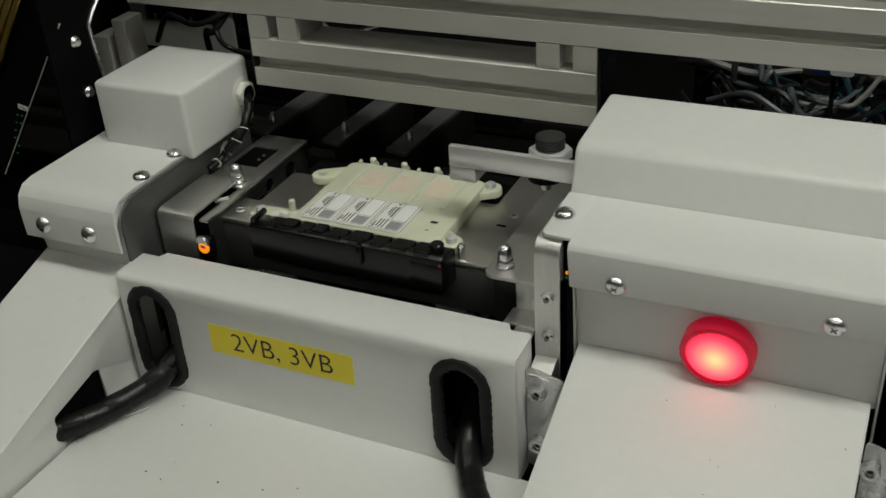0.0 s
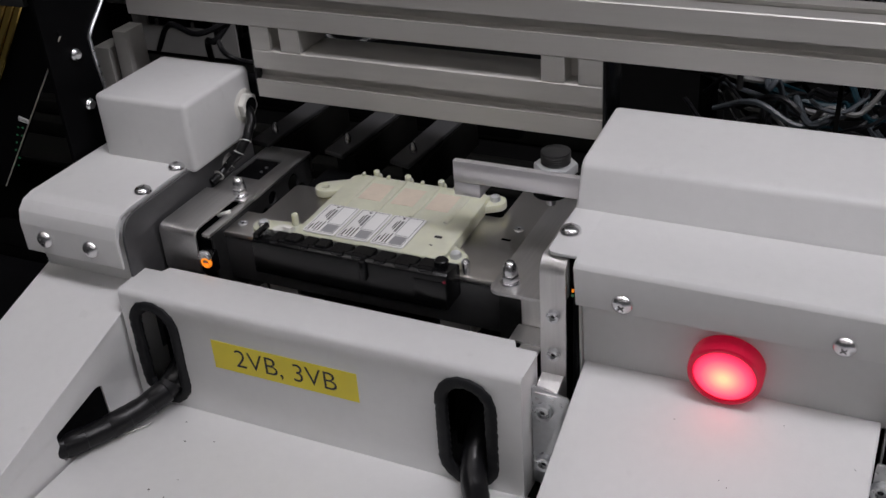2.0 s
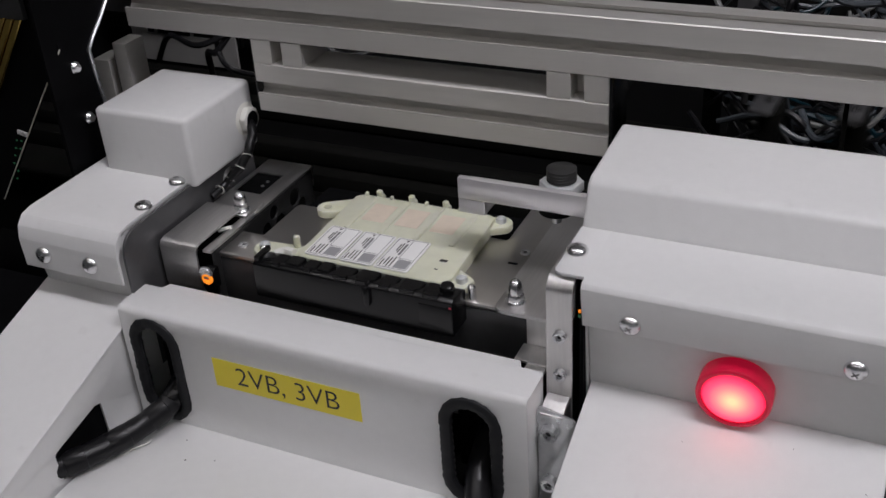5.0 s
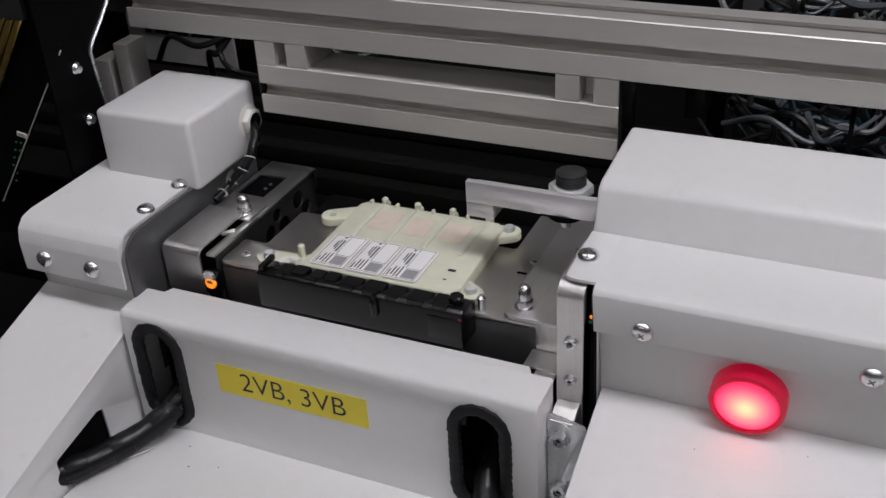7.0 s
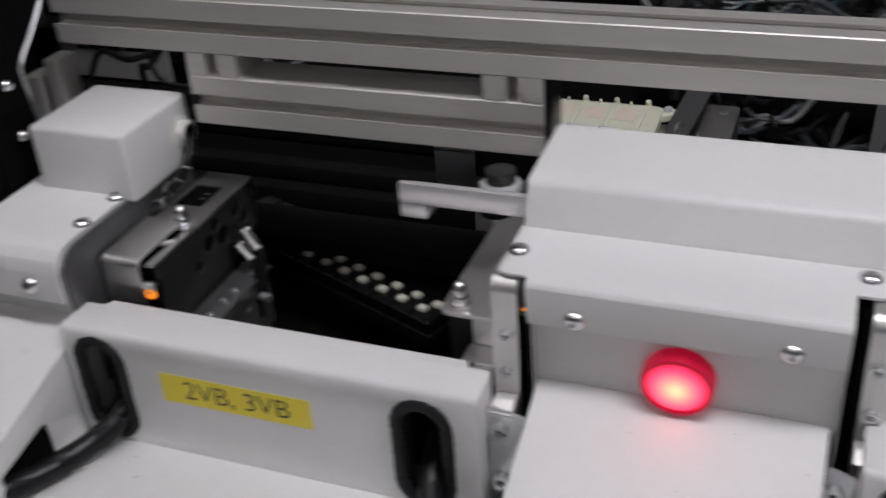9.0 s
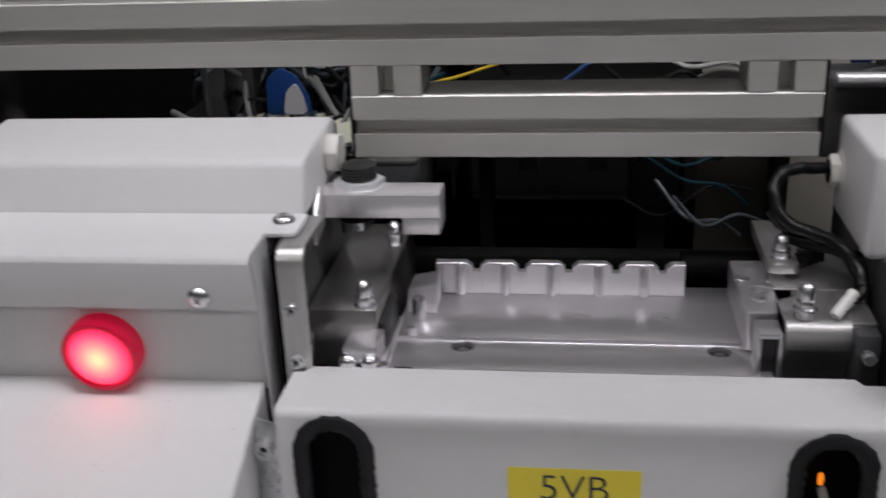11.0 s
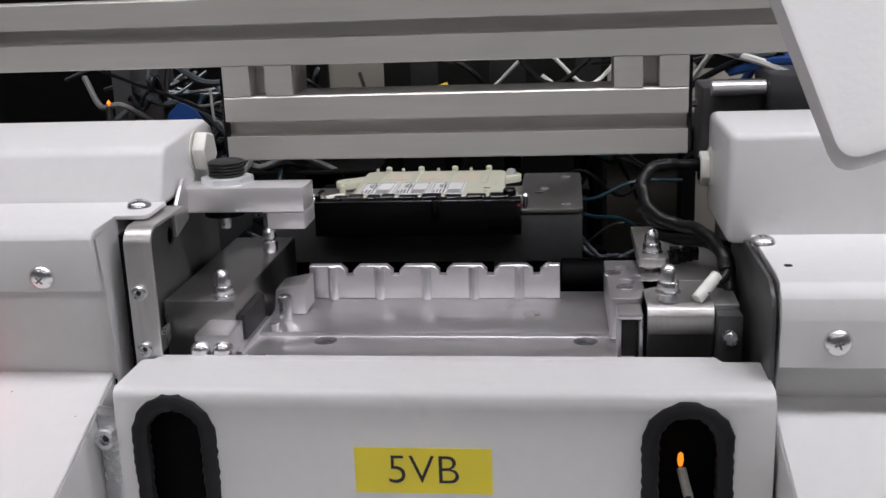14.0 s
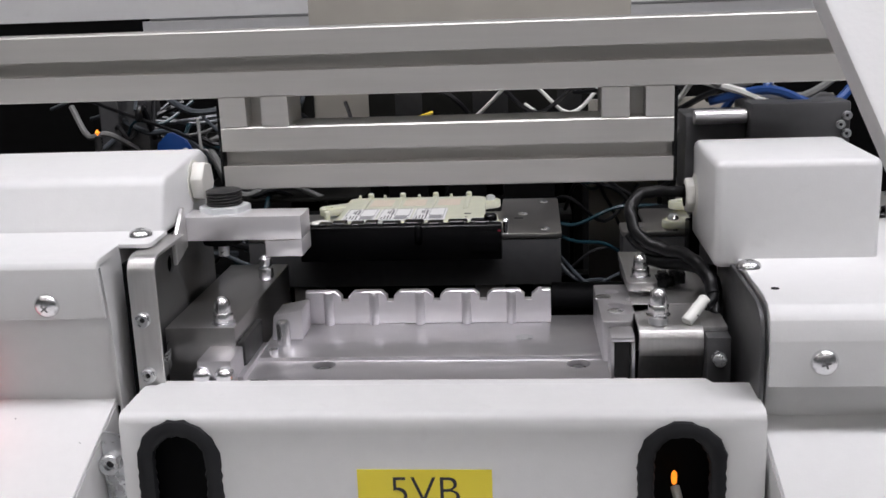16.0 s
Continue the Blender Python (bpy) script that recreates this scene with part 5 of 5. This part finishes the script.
def cable_bundle(cx, cy, cz, w, h, mats, count, seed, label, thick=0.0034):
    """Loose wires lying in a heap."""
    r = random.Random(seed)
    b = thing("wire_bundle", label, "wires", "wire bundles")
    for k in range(count):
        x = cx + r.uniform(-w, w) * 0.5
        y = cy + r.uniform(-0.05, 0.05)
        z = cz + r.uniform(-h, h) * 0.5
        dx, dz = r.uniform(-0.07, 0.07), r.uniform(-0.035, 0.035)
        pts = [(x - dx, y, z - dz), (x - dx * 0.3, y - 0.02, z + r.uniform(-0.01, 0.02)), (x + dx * 0.4, y - 0.025, z + r.uniform(-0.015, 0.015)), (x + dx, y, z + dz)]
        part("wire", tube(pts, r.uniform(0.0014, thick), 7, 6), mats[k % len(mats)], b)
    return b


def tray(x0, x1, y, z, label):
    t = thing("cable_tray", label, "tray")
    part("tray_floor", box(x0, x1, y - 0.06, y + 0.06, z - 0.004, z, 0.001), INNER, t)
    part("tray_wall", box(x0, x1, y + 0.0602, y + 0.064, z - 0.004, z + 0.05, 0.001), INNER, t)
    for x in (x0 + 0.01, x1 - 0.02):
        part("leg", box(x, x + 0.012, y - 0.02, y + 0.02, 0.8602, z - 0.0042), INNER, t)


tray(-0.14, 0.16, 0.56, 1.015, "dark cable tray inside the machine")
cable_bundle(0.00, 0.56, 1.065, 0.24, 0.07, [SLEEVE, CLEAR, TUBEB, SLEEVE, CLEAR, SLEEVE, WIREG, CLEAR], 64, 3, "heap of dark and clear tubes inside the machine")
tray(0.16, 0.46, 0.50, 1.060, "dark cable tray behind the frame")
cable_bundle(0.30, 0.50, 1.090, 0.26, 0.05, [WIREW, SLEEVE, WIREY, SLEEVE, SLEEVE, WIREG, SLEEVE, SLEEVE, WIREB, SLEEVE], 11, 5, "coloured wires behind the profile frame", 0.0024)
cable_bundle(0.385, 0.48, 1.00, 0.05, 0.10, [TUBEB, SLEEVE, SLEEVE, TUBEB, CLEAR, SLEEVE], 12, 7, "teal tubes and grey wires beside the carriage", 0.0019)
cable_bundle(0.00, 0.51, 0.995, 0.16, 0.07, [TUBEB, SLEEVE, CLEAR, SLEEVE, CLEAR, WIREG, SLEEVE], 46, 9, "dark blue tubes inside the machine")
cable_bundle(-0.50, 0.33, 1.10, 0.14, 0.06, [SLEEVE, SLEEVE, SLEEVE], 12, 13, "black cables behind the side box")

# grey sensor box and posts behind the second station
sb = thing("sensor_box", "dark grey box with cables behind the nest", "box")
part("case", box(0.310, 0.356, 0.500, 0.550, 0.934, 0.9880, 0.004), SIDE, sb)
part("lid", box(0.308, 0.358, 0.498, 0.552, 0.9883, 0.9950, 0.001), DARKST, sb)
part("plug", lathe([(0.008, 0.9952), (0.008, 1.003), (0.006, 1.005)], pose(0.336, 0.52, 0), 16), BLACKP, sb)
part("foot", box(0.320, 0.346, 0.51, 0.54, 0.8602, 0.9338), DARKST, sb)
for x, y, w in ((-0.0763, 0.54, 0.048), (0.085, 0.60, 0.030), (0.36, 0.66, 0.03)):
    post = thing("profile_post", "upright profile post inside the machine, coloured dark as unlit", "post", "profile posts")
    # SIDE and INNER replace ALU here, so the post's colour holds the shade
    bar("profile", profile_loop(w, 0.04, "lb"), 0.861, 1.150, "z", pose(x, y, 0), post, SIDE if w > 0.04 else INNER)
panel = thing("grey_backplate", "grey plate standing behind the second station", "plate")
part("plate", box(0.375, 0.60, 0.52, 0.524, 0.861, 1.10, 0.001), BEIGE, panel)
behind = thing("inner_panel", "beige panel with dark boxes behind the profile frame", "panel")
part("plate", box(0.10, 0.42, 0.585, 0.589, 1.068, 1.200, 0.001), BEIGE, behind)
for x0, x1 in ((0.185, 0.215), (0.262, 0.300), (0.345, 0.372)):
    part("dark_box", box(x0, x1, 0.560, 0.584, 1.080, 1.150, 0.002), DARKST, behind)
part("foot", box(0.11, 0.13, 0.585, 0.589, 0.861, 1.0675), INNER, behind)
bl = thing("drive_box", "dark grey drive housing with a bright rolled edge", "housing")
part("housing", box(0.428, 0.520, 0.255, 0.300, 1.06, 1.1160, 0.002), SIDE, bl)
part("rolled_edge", rod((0.4330, 0.250, 1.1155), (0.4685, 0.250, 1.1155), 0.0050, 18), MILLED2, bl, "bright rolled edge")
part("upper_housing", box(0.4690, 0.535, 0.238, 0.300, 1.0900, 1.1255, 0.002), SIDE, bl)
part("stand", box(0.45, 0.51, 0.262, 0.295, 0.953, 1.0598), DARKST, bl)
for k in range(4):
    cap_screw(bl, Matrix.Translation((0.528 + 0.004 * (k % 2), 0.2375, 1.098 + 0.006 * k)) @ FACE, 0.003, 0.003)
cable_bundle(0.475, 0.31, 1.132, 0.06, 0.012, [WIREW, WIREG, SLEEVE, WIREB], 10, 17, "white and blue wires over the drive housing")
up = thing("profile_post", "upright aluminium profile post beside the drive housing", "post", "profile posts")
bar("profile", profile_loop(0.04, 0.04, "lb"), 0.861, 1.145, "z", pose(0.575, 0.20, 0), up)
far = thing("amber_lamp", "small amber light deep inside the machine", "indicator light", at=pose(-0.075, 0.45, 1.090))
part("glowing_tip", lathe([(0, 0.003), (0.0022, 0), (0, -0.003)], seg=12), AMBER, far)
part("stem", rod((0, 0, -0.003), (0, 0, -0.07), 0.003), DARKST, far)
blue = thing("blue_bag", "blue and white plastic sheet behind the cover", "sheet")
part("sheet", prism(rounded([(-0.004, 1.054), (-0.002, 1.085), (0.010, 1.096), (0.024, 1.088), (0.034, 1.070), (0.036, 1.054)], 0.006, 4), 0.40, 0.404, "y", 0.001), BLUES, blue)
part("white_stripe", prism(rounded([(0.012, 1.056), (0.016, 1.075), (0.024, 1.084), (0.030, 1.070), (0.033, 1.056)], 0.004, 4), 0.3955, 0.3995, "y"), GREYP, blue)
part("hanger", box(0.014, 0.018, 0.4042, 0.4082, 0.8602, 1.070), INNER, blue)

# ================= left end of the machine =================
le = thing("black_door", "black end door with bright screws and a steel edge", "door")
part("leaf", prism([(0.085, 0.90), (0.085, 1.30), (0.230, 1.25), (0.1600, 1.169), (0.1330, 1.143), (0.1318, 1.133), (0.1355, 1.0965), (0.150, 0.98), (0.150, 0.90)], -0.538, -0.535, "x"), BLACKM, le)
part("steel_edge", tube([(-0.534, 0.215, 1.23), (-0.534, 0.1600, 1.169), (-0.534, 0.1345, 1.144), (-0.534, 0.1318, 1.133), (-0.534, 0.1355, 1.0965), (-0.534, 0.150, 1.01)], 0.0016, 6, 6), ZINC, le, "thin steel edge")
for y, z in ((0.1114, 1.1331), (0.1134, 1.0897)):
    part("cap_screw", lathe([(0.0048, 0), (0.0050, 0.003), (0.0034, 0.0055), (0, 0.006)], Matrix.Translation((-0.535, y, z)) @ pose(0, 0, 0, 0, 90, 0), 16), CHROME, le)
pp = thing("profile_post", "upright aluminium profile post beside the black door", "post", "profile posts")
part("post_face", box(-0.586, -0.5690, 0.186, 0.21, 0.90, 1.107, 0.0008), ALU, pp)
part("post_face", box(-0.5610, -0.5470, 0.186, 0.21, 0.90, 1.124, 0.0008), ALU, pp)
part("post_core", box(-0.5688, -0.5612, 0.194, 0.21, 0.90, 1.110), DARKST, pp)

ctl = thing("display_panel", "black display panel with a thin bright edge and tiny lights", "panel")
part("panel", prism([(-0.5335, 1.152), (-0.640, 1.0045), (-0.900, 1.0045), (-0.900, 1.35), (-0.600, 1.35)], 0.1005, 0.104, "y"), BLACKM, ctl)
part("bright_edge", rod((-0.5325, 0.1000, 1.1515), (-0.6405, 0.1000, 1.0045), 0.0006, 8), CHAINW, ctl, "thin pale edge")
part("name_plate", prism([(-0.6005, 1.0765), (-0.5905, 1.0745), (-0.5915, 1.0705), (-0.6015, 1.0725)], 0.0990, 0.0998, "y"), PAPER, ctl, "small white name plate")
words("LEVEL", 0.0030, INK, ctl, Matrix.Translation((-0.596, 0.0986, 1.0735)) @ FACE @ pose(0, 0, 0, 0, 0, -11))
for k in range(6):
    for j in range(2):
        part("tiny_light", box(-0.606 - 0.0035 * k + 0.005 * j, -0.6045 - 0.0035 * k + 0.005 * j, 0.0995, 0.1003, 1.0650 - 0.0075 * k, 1.0662 - 0.0075 * k), GREENLED, ctl) if k + j != 4 else None
brass = thing("brass_strips", "row of bright brass strips at the panel edge", "strips")
for k in range(5):
    part("strip", prism([(-0.5590 - 0.0085 * k, 1.1745), (-0.5660 - 0.0085 * k, 1.1745), (-0.6260 - 0.0085 * k, 1.0900), (-0.6190 - 0.0085 * k, 1.0900)], 0.0950, 0.0985, "y", 0.0008, 1), GOLD, brass)
part("clamp_band", box(-0.62, -0.555, 0.094, 0.0985, 1.1748, 1.25), DARKST, brass)

# ================= raised flap in front of the second station =================
flap = thing("raised_flap", "light grey painted flap hanging close by", "flap")
o = rounded([(0.3873, -0.0062), (0.4150, 0.0030), (0.4650, 0.42), (0.2810, 0.42)], [0.003, 0.01, 0, 0], 5)
part("panel", sheet(o, [], 0.006, 0.001), WHITE, flap, at=pose(0, -0.30, 1.178, 55, 0, 0))
part("arm", box(0.40, 0.45, -0.058, 0.36, 1.505, 1.545, 0.004), WHITE, flap)
part("stay", box(0.41, 0.44, 0.3005, 0.66, 1.546, 1.7195, 0.002), GREYP, flap)


# ================= keys =================
DECK_Z = 1.0034     # height of the carriages' origin


def motions():
    c1 = [(0, -0.2750, 0.0750), (4.3, -0.2750, 0.0750), (5.6, -0.2670, 0.0610), (7.38, -0.2670, 0.0610), (7.5, -0.2690, 0.0800), (7.6, -0.2710, 0.1490), (7.7, -0.2710, 0.2160),
          (7.8, -0.2770, 0.2580), (7.9, -0.2840, 0.2880), (8.05, -0.2865, 0.3030), (8.4, -0.2860, 0.3060), (8.5, -0.2690, 0.3100), (8.6, -0.2345, 0.3110), (8.7, -0.2022, 0.3140),
          (8.85, -0.1700, 0.3130), (9.0, -0.1450, 0.3100), (9.2, -0.1180, 0.3060), (9.5, -0.1030, 0.3000), (9.8, -0.0990, 0.2930), (10.2, -0.0970, 0.2880), (10.5, -0.0950, 0.3000), (11.2, 0.0600, 0.4200), (11.9, 0.2050, 0.5150),
          (12.4, 0.2080, 0.5200), (12.6, 0.2090, 0.5050), (12.7, 0.2120, 0.4720), (12.8, 0.2150, 0.4220), (12.9, 0.2170, 0.3680), (13.0, 0.2180, 0.3320), (13.2, 0.2185, 0.3140), (14.2, 0.2185, 0.3140),
          (14.3, 0.2450, 0.3130), (14.4, 0.2840, 0.3130), (14.5, 0.3210, 0.3130), (14.6, 0.3530, 0.3140), (14.7, 0.3830, 0.3150), (14.8, 0.4090, 0.3150), (15.0, 0.4490, 0.3160),
          (15.25, 0.4850, 0.3170), (15.5, 0.5030, 0.3180), (15.8, 0.5080, 0.3180), (16, 0.5085, 0.3180)]
    rows = [(t, pose(x, y, DECK_Z)) for t, x, y in c1]
    walk(carriage_1, rows)
    walk(module_1, rows)
    gap = 0.2955
    c2 = [(0, -0.8500, 0.6200), (10.3, -0.8500, 0.6200), (11.3, -0.5000, 0.3250), (12.2, 0.2185 - gap, 0.3140)] + [(t, x - gap, y) for t, x, y in c1 if t >= 14.2]
    rows = [(t, pose(x, y, DECK_Z)) for t, x, y in c2]
    walk(carriage_2, rows)
    walk(module_2, rows)
    walk(chain, [(t, pose(-0.4555, 0.285 + y * 0.3, z, 0, 0, -22.8)) for t, y, z in ((0, 0, 0), (8.38, 0, 0), (8.6, 0.004, 0.018), (9.0, 0.010, 0.038), (9.5, 0.012, 0.046), (10.2, 0.012, 0.050), (16, 0.012, 0.050))])
    walk(flap, [(t, pose(x, 0, 0)) for t, x in ((0, 0.0043), (12.4, 0.0043), (13, 0.0010), (13.2, -0.0004), (13.5, -0.0025), (14, -0.0058), (14.5, -0.0030), (15, 0.0008), (15.5, 0.0018), (16, 0.0029))])
    walk(slide, [(t, pose(x, 0, 0)) for t, x in ((0, -0.2670), (8.38, -0.2670), (8.5, -0.2500), (8.6, -0.2150), (8.7, -0.1830), (8.85, -0.1500), (9.0, -0.1250), (9.2, -0.0980), (9.5, -0.0830), (10.5, -0.0780), (11.9, 0.2050), (14.2, 0.2150), (14.5, 0.3210), (14.8, 0.4090), (15.5, 0.5030), (16, 0.5085))])
    walk(fingers, [(t, pose(x, y, 0)) for t, x, y in ((0, -0.2950, 0.208), (2.25, -0.2950, 0.208), (2.5, -0.2750, 0.208), (2.7, -0.2000, 0.210), (2.9, -0.0900, 0.212), (3.1, -0.0350, 0.213), (3.3, -0.0080, 0.214), (3.5, 0.0000, 0.214), (4.05, 0.0000, 0.214), (4.25, -0.0150, 0.235), (5.4, 0.1400, 0.470), (8.5, 0.2000, 0.470), (9.5, 0.2780, 0.215), (10.3, 0.2780, 0.215), (11.6, 0.2800, 0.620), (16, 0.2800, 0.620))])


motions()
